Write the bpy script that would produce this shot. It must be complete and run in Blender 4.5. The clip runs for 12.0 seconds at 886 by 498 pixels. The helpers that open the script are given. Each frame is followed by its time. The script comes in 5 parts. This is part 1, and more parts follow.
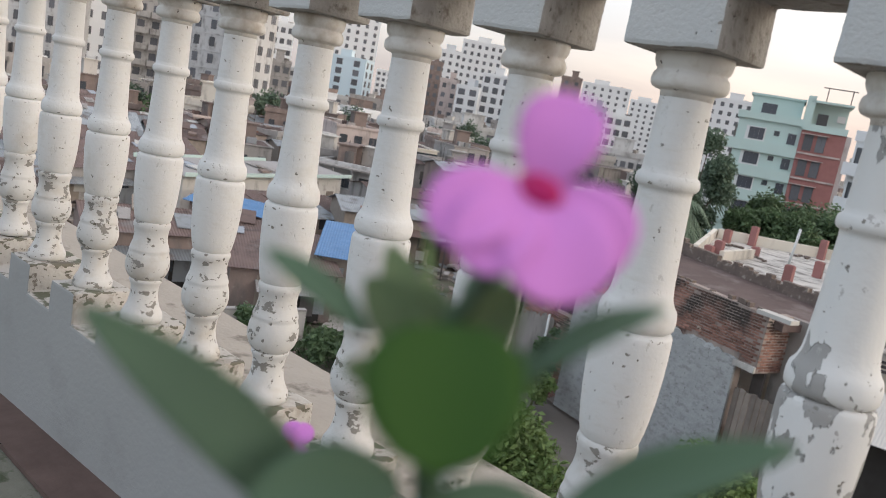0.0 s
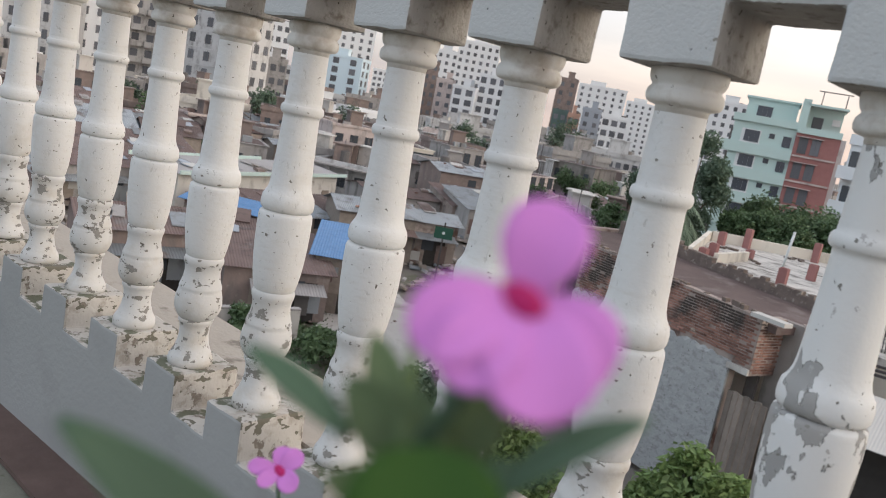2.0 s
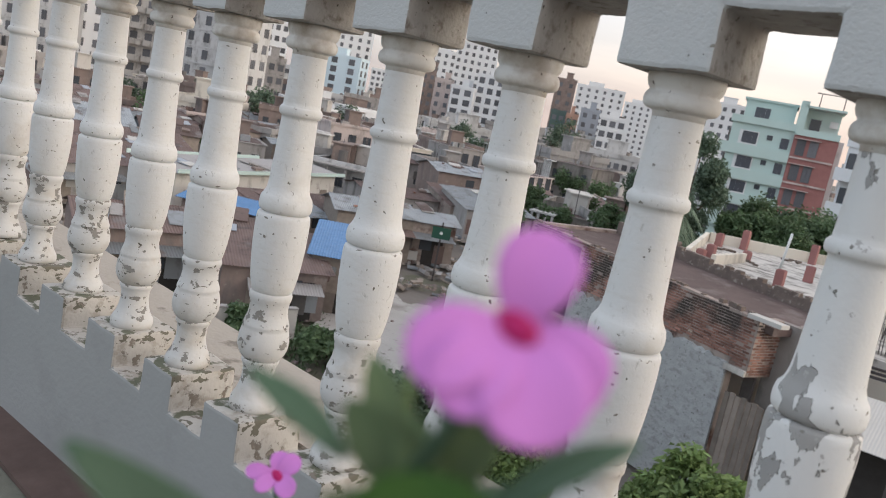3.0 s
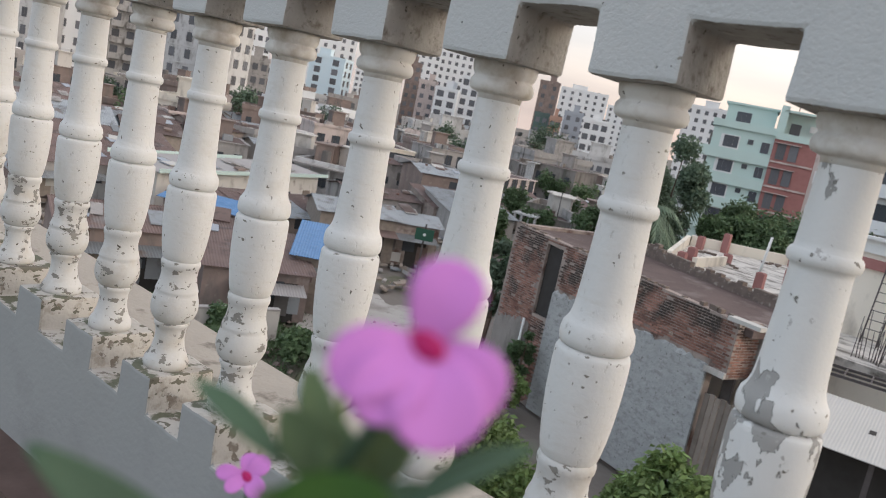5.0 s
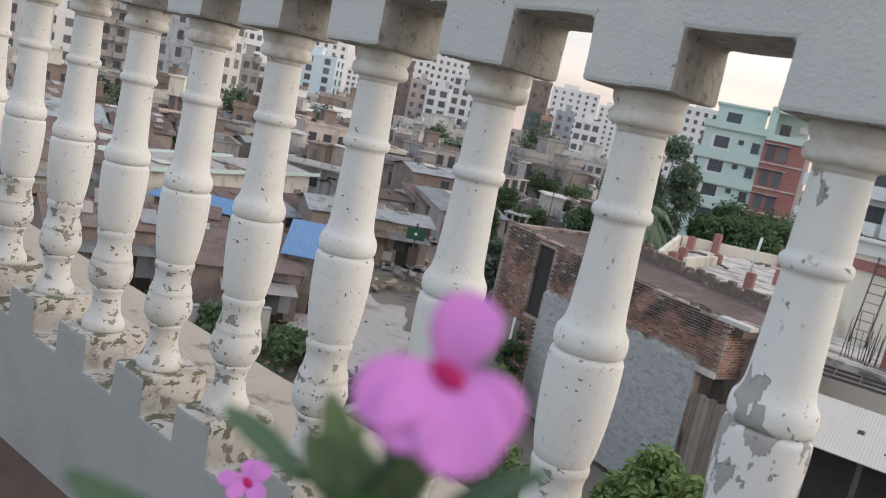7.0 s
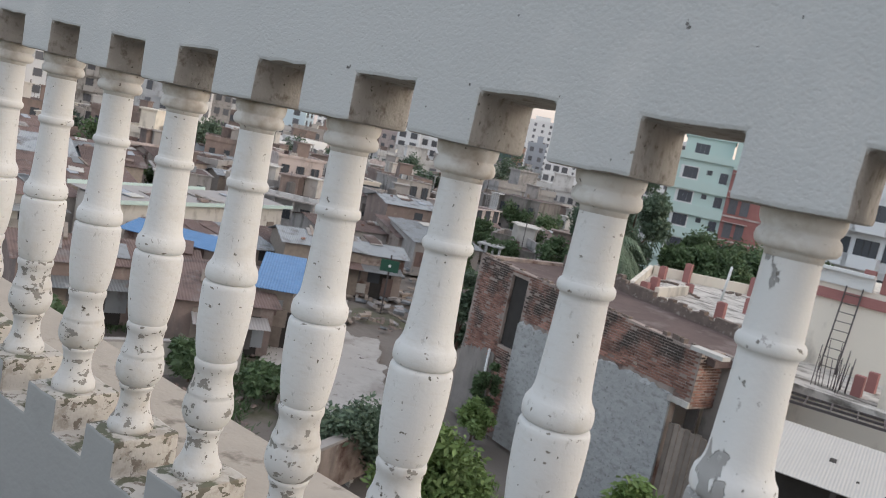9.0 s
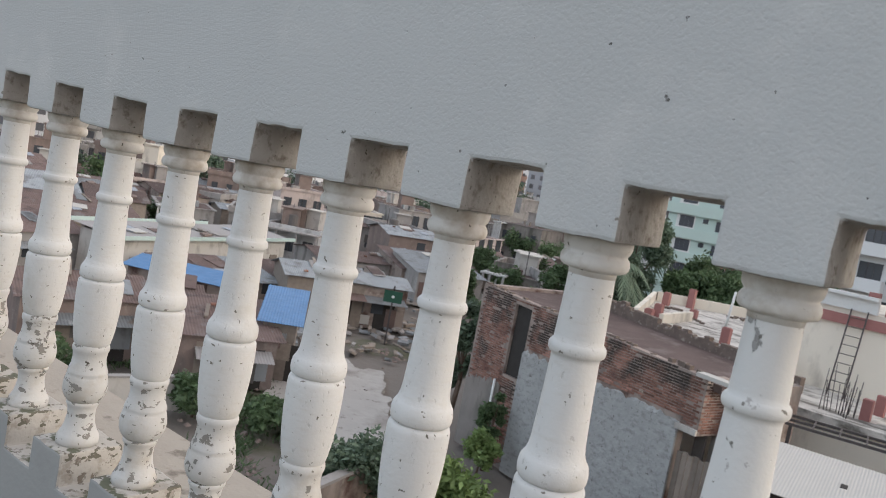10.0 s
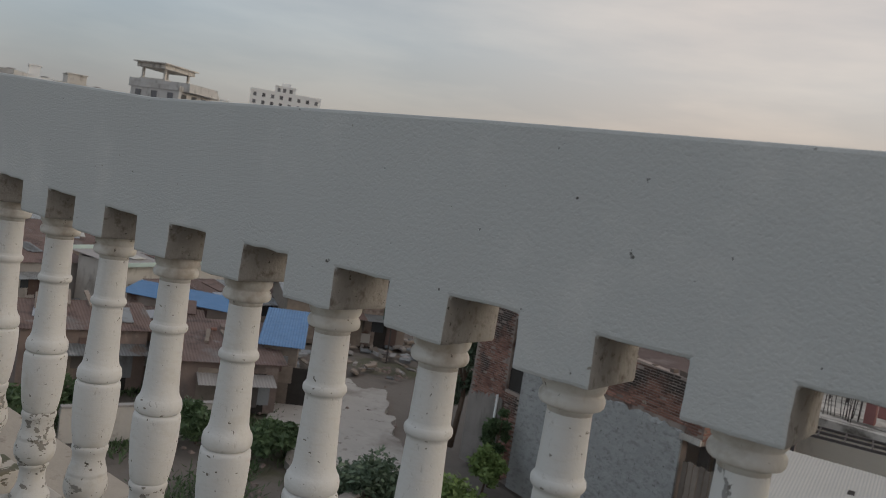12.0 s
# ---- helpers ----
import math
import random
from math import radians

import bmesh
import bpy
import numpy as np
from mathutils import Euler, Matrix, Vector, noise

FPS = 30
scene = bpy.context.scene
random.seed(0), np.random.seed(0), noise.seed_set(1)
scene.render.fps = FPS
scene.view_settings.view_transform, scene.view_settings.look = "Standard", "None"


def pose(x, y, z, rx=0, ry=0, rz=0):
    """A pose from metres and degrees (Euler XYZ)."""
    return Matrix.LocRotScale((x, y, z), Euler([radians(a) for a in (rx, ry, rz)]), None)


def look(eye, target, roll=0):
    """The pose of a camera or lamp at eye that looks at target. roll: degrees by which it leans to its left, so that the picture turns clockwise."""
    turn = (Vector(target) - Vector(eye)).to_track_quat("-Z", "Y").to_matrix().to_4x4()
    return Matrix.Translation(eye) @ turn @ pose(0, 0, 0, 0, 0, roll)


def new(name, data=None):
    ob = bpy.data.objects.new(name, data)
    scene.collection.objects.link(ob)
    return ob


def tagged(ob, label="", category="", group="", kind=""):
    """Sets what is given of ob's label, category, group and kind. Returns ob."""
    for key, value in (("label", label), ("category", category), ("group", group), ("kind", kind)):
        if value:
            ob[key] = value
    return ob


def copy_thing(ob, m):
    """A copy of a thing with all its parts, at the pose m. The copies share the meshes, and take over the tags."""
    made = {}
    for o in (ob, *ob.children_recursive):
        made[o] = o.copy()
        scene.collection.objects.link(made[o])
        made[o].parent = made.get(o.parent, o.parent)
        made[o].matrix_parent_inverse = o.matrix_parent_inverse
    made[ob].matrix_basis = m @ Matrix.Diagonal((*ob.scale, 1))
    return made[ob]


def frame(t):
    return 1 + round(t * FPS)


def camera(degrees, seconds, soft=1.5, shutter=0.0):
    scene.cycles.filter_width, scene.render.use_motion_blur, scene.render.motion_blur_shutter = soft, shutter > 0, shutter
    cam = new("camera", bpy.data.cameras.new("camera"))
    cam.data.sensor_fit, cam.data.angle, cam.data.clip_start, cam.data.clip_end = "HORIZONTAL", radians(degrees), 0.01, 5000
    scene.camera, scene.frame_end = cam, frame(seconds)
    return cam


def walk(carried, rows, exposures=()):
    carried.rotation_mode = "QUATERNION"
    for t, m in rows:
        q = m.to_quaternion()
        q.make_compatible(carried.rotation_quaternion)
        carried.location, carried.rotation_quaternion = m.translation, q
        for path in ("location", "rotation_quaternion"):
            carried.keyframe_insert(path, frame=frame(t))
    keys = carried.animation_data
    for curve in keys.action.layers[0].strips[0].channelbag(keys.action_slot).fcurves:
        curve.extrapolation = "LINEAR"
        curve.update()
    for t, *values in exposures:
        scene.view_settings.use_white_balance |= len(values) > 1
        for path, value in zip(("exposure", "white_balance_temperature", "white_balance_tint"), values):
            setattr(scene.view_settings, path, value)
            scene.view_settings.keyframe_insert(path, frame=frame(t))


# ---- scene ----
cam = camera(57.9, 12.0, soft=0.8)
PATH = [
    (0, (0.133, -0.699, -0.151), (-1.163, 0.783, -0.503), 10.5),
    (0.5, (0.134, -0.697, -0.149), (-1.161, 0.786, -0.501), 10.6),
    (1, (0.131, -0.693, -0.145), (-1.16, 0.791, -0.506), 10.8),
    (1.5, (0.131, -0.693, -0.139), (-1.155, 0.796, -0.5), 11.0),
    (2, (0.13, -0.697, -0.138), (-1.157, 0.793, -0.488), 11.0),
    (2.5, (0.129, -0.7, -0.136), (-1.157, 0.792, -0.483), 11.2),
    (3, (0.131, -0.699, -0.134), (-1.152, 0.795, -0.483), 11.3),
    (5, (0.146, -0.704, -0.126), (-1.107, 0.817, -0.463), 11.8),
    (5.5, (0.144, -0.706, -0.125), (-1.106, 0.819, -0.46), 11.9),
    (6, (0.144, -0.709, -0.125), (-1.102, 0.819, -0.458), 12.0),
    (6.5, (0.145, -0.71, -0.123), (-1.097, 0.822, -0.458), 12.0),
    (8.5, (0.145, -0.721, -0.092), (-1.069, 0.84, -0.391), 12.0),
    (9, (0.15, -0.726, -0.069), (-1.058, 0.85, -0.316), 11.8),
    (9.5, (0.157, -0.73, -0.052), (-1.056, 0.846, -0.261), 11.1),
    (10, (0.165, -0.74, -0.027), (-1.064, 0.828, -0.204), 10.7),
    (10.5, (0.171, -0.747, 0.002), (-1.071, 0.812, -0.162), 10.5),
    (11, (0.174, -0.751, 0.033), (-1.068, 0.809, -0.121), 10.2),
    (11.5, (0.178, -0.75, 0.081), (-1.062, 0.811, -0.081), 9.7),
    (12, (0.176, -0.759, 0.124), (-1.056, 0.809, -0.019), 8.7),
]
walk(cam, [(t, look(e, g, r)) for t, e, g, r in PATH],
     [(0, 1.23, 5775, 6.5), (3.0, 1.21, 5775, 6.5), (10.4, 1.21, 5775, 6.5), (10.8, 1.08, 5900, 7.5), (11.2, 0.78, 6000, 8), (11.6, 0.41, 6000, 7), (12.0, 0.20, 5950, 5.5)])
cam.data.dof.use_dof = True
cam.data.dof.focus_distance, cam.data.dof.aperture_fstop = 1.6, 12.0

# ---- world, sun, exposure ----
SUN_FROM = Vector((0.86, 0.42, 0.30)).normalized()
world = bpy.data.worlds.new("dusk_sky")
scene.world = world
world.use_nodes = True
wn, wl = world.node_tree.nodes, world.node_tree.links
wn.clear()


def wnode(kind, **kw):
    n = wn.new(kind)
    for k, v in kw.items():
        n.inputs[k].default_value = v
    return n


w_out = wn.new("ShaderNodeOutputWorld")
w_bg = wnode("ShaderNodeBackground", Strength=1.0)
w_sky = wn.new("ShaderNodeTexSky")
w_sky.sky_type, w_sky.sun_disc = "NISHITA", False
w_sky.sun_elevation, w_sky.sun_rotation = radians(17), math.atan2(SUN_FROM.x, SUN_FROM.y)
w_sky.dust_density, w_sky.air_density = 3.0, 1.2
w_dim = wnode("ShaderNodeVectorMath")
w_dim.operation = "SCALE"
w_dim.inputs["Scale"].default_value = 0.11
wl.new(w_sky.outputs[0], w_dim.inputs[0])
w_co = wn.new("ShaderNodeTexCoord")
w_dot = wn.new("ShaderNodeVectorMath")
w_dot.operation = "DOT_PRODUCT"
w_dot.inputs[1].default_value = Vector((0.80, 0.60, 0.0)).normalized()
wl.new(w_co.outputs["Generated"], w_dot.inputs[0])
w_ramp = wn.new("ShaderNodeValToRGB")
w_ramp.color_ramp.elements[0].position, w_ramp.color_ramp.elements[0].color = 0.0, (0.655, 0.655, 0.66, 1)
w_ramp.color_ramp.elements[1].position, w_ramp.color_ramp.elements[1].color = 1.0, (0.65, 0.53, 0.45, 1)
for at, col in ((0.14, (0.60, 0.595, 0.60, 1)), (0.27, (0.435, 0.435, 0.44, 1)), (0.46, (0.56, 0.51, 0.47, 1)), (0.62, (0.77, 0.625, 0.525, 1)), (0.80, (0.73, 0.60, 0.51, 1))):
    w_ramp.color_ramp.elements.new(at).color = col
w_span = wnode("ShaderNodeMapRange")
w_span.inputs["From Min"].default_value, w_span.inputs["From Max"].default_value = -1.0, 1.0
wl.new(w_dot.outputs["Value"], w_span.inputs["Value"])
wl.new(w_span.outputs[0], w_ramp.inputs[0])
w_map = wn.new("ShaderNodeMapping")
w_map.inputs["Scale"].default_value = (1.3, 1.3, 7.0)
w_map.inputs["Rotation"].default_value = (0.12, 0.0, 0.3)
wl.new(w_co.outputs["Generated"], w_map.inputs[0])
w_noise = wnode("ShaderNodeTexNoise", Scale=1.7, Detail=5.0, Roughness=0.55)
wl.new(w_map.outputs[0], w_noise.inputs["Vector"])
w_cr = wn.new("ShaderNodeValToRGB")
w_cr.color_ramp.elements[0].position, w_cr.color_ramp.elements[0].color = 0.40, (0.84, 0.85, 0.875, 1)
w_cr.color_ramp.elements[1].position, w_cr.color_ramp.elements[1].color = 0.62, (1.05, 1.03, 1.01, 1)
wl.new(w_noise.outputs[0], w_cr.inputs[0])
w_mul = wn.new("ShaderNodeMix")
w_mul.data_type, w_mul.blend_type = "RGBA", "MULTIPLY"
w_mul.inputs[0].default_value = 1.0
wl.new(w_ramp.outputs[0], w_mul.inputs[6])
wl.new(w_cr.outputs[0], w_mul.inputs[7])
w_mix = wn.new("ShaderNodeMix")
w_mix.data_type = "RGBA"
w_mix.inputs[0].default_value = 0.72
wl.new(w_dim.outputs[0], w_mix.inputs[6])
wl.new(w_mul.outputs[2], w_mix.inputs[7])
w_sep = wn.new("ShaderNodeSeparateXYZ")
wl.new(w_co.outputs["Generated"], w_sep.inputs[0])
w_haze = wn.new("ShaderNodeValToRGB")
w_haze.color_ramp.elements[0].position, w_haze.color_ramp.elements[0].color = 0.02, (0.80, 0.70, 0.655, 1)
w_haze.color_ramp.elements[1].position, w_haze.color_ramp.elements[1].color = 0.17, (1, 1, 1, 1)
wl.new(w_sep.outputs["Z"], w_haze.inputs[0])
w_dull = wn.new("ShaderNodeMix")
w_dull.data_type, w_dull.blend_type = "RGBA", "MULTIPLY"
w_dull.inputs[0].default_value = 1.0
wl.new(w_mix.outputs[2], w_dull.inputs[6])
wl.new(w_haze.outputs[0], w_dull.inputs[7])
wl.new(w_dull.outputs[2], w_bg.inputs[0])
wl.new(w_bg.outputs[0], w_out.inputs[0])
sun = new("sun", bpy.data.lights.new("sun", "SUN"))
sun.data.energy, sun.data.angle, sun.data.color = 0.30, radians(25), (1.0, 0.89, 0.79)
sun.matrix_world = look(SUN_FROM * 60, (0, 0, 0))


# ---- materials ----
def material(name, base, rough=0.8, metal=0.0, var=0.12, scale=6.0, bump=0.2, bump_scale=60.0, spec=0.3, object_random=0.0):
    m = bpy.data.materials.new(name)
    m.use_nodes = True
    nt = m.node_tree
    b = nt.nodes["Principled BSDF"]
    b.inputs["Roughness"].default_value, b.inputs["Metallic"].default_value = rough, metal
    b.inputs["Specular IOR Level"].default_value = spec
    co = nt.nodes.new("ShaderNodeTexCoord")
    n1 = nt.nodes.new("ShaderNodeTexNoise")
    n1.inputs["Scale"].default_value, n1.inputs["Detail"].default_value = scale, 6.0
    nt.links.new(co.outputs["Object"], n1.inputs["Vector"])
    mix = nt.nodes.new("ShaderNodeMix")
    mix.data_type = "RGBA"
    mix.inputs[6].default_value = (*[c * (1 - var) for c in base], 1)
    mix.inputs[7].default_value = (*[min(1, c * (1 + var)) for c in base], 1)
    nt.links.new(n1.outputs[0], mix.inputs[0])
    out = mix.outputs[2]
    if object_random:
        info = nt.nodes.new("ShaderNodeObjectInfo")
        hsv = nt.nodes.new("ShaderNodeHueSaturation")
        mr = nt.nodes.new("ShaderNodeMapRange")
        mr.inputs["To Min"].default_value, mr.inputs["To Max"].default_value = 1 - object_random, 1 + object_random
        nt.links.new(info.outputs["Random"], mr.inputs["Value"])
        nt.links.new(mr.outputs[0], hsv.inputs["Value"])
        nt.links.new(out, hsv.inputs["Color"])
        out = hsv.outputs[0]
    nt.links.new(out, b.inputs["Base Color"])
    if bump:
        n2 = nt.nodes.new("ShaderNodeTexNoise")
        n2.inputs["Scale"].default_value, n2.inputs["Detail"].default_value = bump_scale, 8.0
        nt.links.new(co.outputs["Object"], n2.inputs["Vector"])
        bp = nt.nodes.new("ShaderNodeBump")
        bp.inputs["Strength"].default_value, bp.inputs["Distance"].default_value = bump, 0.3 / bump_scale
        nt.links.new(n2.outputs[0], bp.inputs["Height"])
        nt.links.new(bp.outputs[0], b.inputs["Normal"])
    return m


def overlay(m, colour, low, high, scale, detail=8.0, rough=None, stretch=(1, 1, 1), seed=0.0, grad=None, bump=0.0, world_space=False):
    """Lays patches of another colour over a material where a noise passes low..high; grad: (z0, z1, amount) adds more of them towards z1."""
    nt = m.node_tree
    b = nt.nodes["Principled BSDF"]
    was = b.inputs["Base Color"].links[0].from_socket
    co = nt.nodes.new("ShaderNodeTexCoord")
    where = nt.nodes.new("ShaderNodeNewGeometry").outputs["Position"] if world_space else co.outputs["Object"]
    mp = nt.nodes.new("ShaderNodeMapping")
    mp.inputs["Scale"].default_value, mp.inputs["Location"].default_value = stretch, (seed, seed * 1.7, seed * 0.6)
    nt.links.new(where, mp.inputs[0])
    info = nt.nodes.new("ShaderNodeObjectInfo")
    add = nt.nodes.new("ShaderNodeVectorMath")
    sc = nt.nodes.new("ShaderNodeVectorMath")
    sc.operation = "SCALE"
    sc.inputs[0].default_value, sc.inputs["Scale"].default_value = (7.0, 3.0, 11.0), 0.0
    if not world_space:
        nt.links.new(info.outputs["Random"], sc.inputs["Scale"])
    nt.links.new(mp.outputs[0], add.inputs[0])
    nt.links.new(sc.outputs[0], add.inputs[1])
    n = nt.nodes.new("ShaderNodeTexNoise")
    n.inputs["Scale"].default_value, n.inputs["Detail"].default_value, n.inputs["Roughness"].default_value = scale, detail, 0.6
    nt.links.new(add.outputs[0], n.inputs["Vector"])
    value = n.outputs[0]
    if grad:
        sep = nt.nodes.new("ShaderNodeSeparateXYZ")
        nt.links.new(where, sep.inputs[0])
        g = nt.nodes.new("ShaderNodeMapRange")
        g.inputs["From Min"].default_value, g.inputs["From Max"].default_value = grad[0], grad[1]
        g.inputs["To Min"].default_value, g.inputs["To Max"].default_value = 0.0, grad[2]
        nt.links.new(sep.outputs["Z"], g.inputs["Value"])
        plus = nt.nodes.new("ShaderNodeMath")
        nt.links.new(value, plus.inputs[0])
        nt.links.new(g.outputs[0], plus.inputs[1])
        value = plus.outputs[0]
    r = nt.nodes.new("ShaderNodeMapRange")
    r.inputs["From Min"].default_value, r.inputs["From Max"].default_value = low, high
    nt.links.new(value, r.inputs["Value"])
    mix = nt.nodes.new("ShaderNodeMix")
    mix.data_type = "RGBA"
    mix.inputs[7].default_value = (*colour, 1)
    nt.links.new(r.outputs[0], mix.inputs[0])
    nt.links.new(was, mix.inputs[6])
    nt.links.new(mix.outputs[2], b.inputs["Base Color"])
    if bump:
        bp = nt.nodes.new("ShaderNodeBump")
        bp.inputs["Strength"].default_value, bp.inputs["Distance"].default_value = 1.0, bump
        bp.invert = True
        nt.links.new(r.outputs[0], bp.inputs["Height"])
        if b.inputs["Normal"].links:
            nt.links.new(b.inputs["Normal"].links[0].from_socket, bp.inputs["Normal"])
        nt.links.new(bp.outputs[0], b.inputs["Normal"])
    return m


M = {}
M["white_paint"] = material("white_paint_on_cast_cement", (0.65, 0.65, 0.642), 0.6, var=0.05, scale=14, bump=0.3, bump_scale=150)
overlay(M["white_paint"], (0.50, 0.47, 0.42), 0.58, 0.80, 9, 5, grad=(-0.45, -0.66, 0.10))
overlay(M["white_paint"], (0.50, 0.495, 0.48), 0.62, 0.72, 130, 4, seed=21.0, stretch=(1, 1, .6), bump=0.0004)
overlay(M["white_paint"], (0.26, 0.25, 0.235), 0.735, 0.742, 26, 8, seed=3.0, grad=(-0.30, -0.46, 0.03), bump=0.0012)
overlay(M["white_paint"], (0.15, 0.14, 0.12), 0.725, 0.74, 110, 2, seed=8.0, grad=(-0.2, -0.6, 0.03), bump=0.001)
overlay(M["white_paint"], (0.61, 0.602, 0.58), 0.52, 0.74, 40, 7, seed=11.0, stretch=(1, 1, 4))
M["worn_paint"] = material("flaking_white_paint_on_cement", (0.575, 0.572, 0.56), 0.65, var=0.07, scale=14, bump=0.3, bump_scale=150)
overlay(M["worn_paint"], (0.46, 0.42, 0.36), 0.52, 0.75, 12, 6, seed=6.0)
overlay(M["worn_paint"], (0.245, 0.235, 0.215), 0.585, 0.592, 38, 10, seed=3.0, stretch=(1, 1, 1.5), bump=0.0012)
overlay(M["worn_paint"], (0.13, 0.12, 0.10), 0.68, 0.695, 95, 3, seed=8.0, bump=0.001)
M["stained_paint"] = material("rain_stained_white_paint", (0.66, 0.645, 0.615), 0.7, var=0.08, scale=18, bump=0.35, bump_scale=140)
overlay(M["stained_paint"], (0.42, 0.37, 0.31), 0.50, 0.74, 24, 9, seed=2.0, grad=(-.085, -.062, .07))
overlay(M["stained_paint"], (0.16, 0.14, 0.12), 0.69, 0.70, 90, 4, seed=5.0, bump=0.001)
M["peeled_paint"] = material("peeling_white_paint", (0.67, 0.67, 0.66), 0.65, var=0.05, scale=14, bump=0.3, bump_scale=150)
overlay(M["peeled_paint"], (0.33, 0.325, 0.315), 0.63, 0.637, 17, 10, seed=1.35, stretch=(1, 1, .6), grad=(-0.24, -0.33, 0.135), bump=0.0014)
overlay(M["peeled_paint"], (0.42, 0.41, 0.40), 0.655, 0.68, 48, 9, seed=7.0)
overlay(M["peeled_paint"], (0.25, 0.24, 0.22), 0.66, 0.68, 75, 6, seed=3.0, bump=0.001)


def edge_wear(m, colour, amount, low, scale=70, seed=0.0):
    """Flakes lost along the sharp edges and grooves."""
    nt = m.node_tree
    b = nt.nodes["Principled BSDF"]
    was = b.inputs["Base Color"].links[0].from_socket
    geo = nt.nodes.new("ShaderNodeNewGeometry")
    off = nt.nodes.new("ShaderNodeMath")
    off.operation = "SUBTRACT"
    off.inputs[1].default_value = 0.5
    nt.links.new(geo.outputs["Pointiness"], off.inputs[0])
    size = nt.nodes.new("ShaderNodeMath")
    size.operation = "ABSOLUTE"
    nt.links.new(off.outputs[0], size.inputs[0])
    n = nt.nodes.new("ShaderNodeTexNoise")
    n.inputs["Scale"].default_value, n.inputs["Detail"].default_value = scale, 6
    co = nt.nodes.new("ShaderNodeTexCoord")
    info = nt.nodes.new("ShaderNodeObjectInfo")
    mv = nt.nodes.new("ShaderNodeVectorMath")
    mv.operation = "MULTIPLY_ADD"
    mv.inputs[1].default_value = (1, 1, 1.6)
    nt.links.new(co.outputs["Object"], mv.inputs[0])
    nt.links.new(info.outputs["Random"], mv.inputs[2])
    nt.links.new(mv.outputs[0], n.inputs["Vector"])
    mad = nt.nodes.new("ShaderNodeMath")
    mad.operation = "MULTIPLY_ADD"
    mad.inputs[1].default_value = amount
    nt.links.new(size.outputs[0], mad.inputs[0])
    nt.links.new(n.outputs[0], mad.inputs[2])
    r = nt.nodes.new("ShaderNodeMapRange")
    r.inputs["From Min"].default_value, r.inputs["From Max"].default_value = low, low + .015
    nt.links.new(mad.outputs[0], r.inputs["Value"])
    mix = nt.nodes.new("ShaderNodeMix")
    mix.data_type = "RGBA"
    mix.inputs[7].default_value = (*colour, 1)
    nt.links.new(r.outputs[0], mix.inputs[0])
    nt.links.new(was, mix.inputs[6])
    nt.links.new(mix.outputs[2], b.inputs["Base Color"])


for k in ("white_paint", "worn_paint", "peeled_paint"):
    edge_wear(M[k], (0.21, 0.20, 0.175), 2.2, 0.745)
M["grey_paint"] = material("grey_white_wall_paint", (0.505, 0.52, 0.522), 0.75, var=0.05, scale=4, bump=0.65, bump_scale=210)
overlay(M["grey_paint"], (0.12, 0.115, 0.11), 0.745, 0.76, 75, 2, seed=5.0, bump=0.002)
overlay(M["grey_paint"], (0.495, 0.505, 0.505), 0.50, 0.70, 230, 5, seed=7.0, bump=0.0003)
overlay(M["grey_paint"], (0.57, 0.575, 0.57), 0.56, 0.72, 5, 6, seed=2.0)
overlay(M["grey_paint"], (0.40, 0.40, 0.39), 0.735, 0.75, 34, 7, seed=14.0, bump=0.0008)
edge_wear(M["grey_paint"], (0.25, 0.235, 0.21), 2.0, 0.80, 60, 3.0)
# Beam's grey made darker: the low wall's shade is put into the colour.
M["shaded_low_paint"] = material("dirty_grey_wall_paint", (0.32, 0.328, 0.326), 0.8, var=0.08, scale=4, bump=0.3, bump_scale=90)
overlay(M["shaded_low_paint"], (0.27, 0.275, 0.272), 0.52, 0.75, 6, 6, seed=2.0)
M["raw_concrete"] = material("bare_weathered_concrete", (0.335, 0.32, 0.30), 0.9, var=0.25, scale=30, bump=1.0, bump_scale=150)
overlay(M["raw_concrete"], (0.16, 0.14, 0.12), 0.53, 0.70, 55, 9)
overlay(M["raw_concrete"], (0.08, 0.07, 0.06), 0.68, 0.70, 90, 4, seed=4.0, bump=0.001)
overlay(M["raw_concrete"], (0.42, 0.40, 0.37), 0.62, 0.70, 45, 6, seed=9.0)
M["plinth_paint"] = material("worn_cream_plinth_paint", (0.48, 0.46, 0.425), 0.8, var=0.12, scale=20, bump=0.5, bump_scale=90)
overlay(M["plinth_paint"], (0.21, 0.185, 0.155), 0.605, 0.65, 40, 12, seed=4.0, grad=(-.66, -.72, .04), bump=0.001)
overlay(M["plinth_paint"], (0.38, 0.35, 0.31), 0.52, 0.60, 24, 8, seed=9.0)
edge_wear(M["plinth_paint"], (0.15, 0.14, 0.11), 3.0, 0.72, 45)


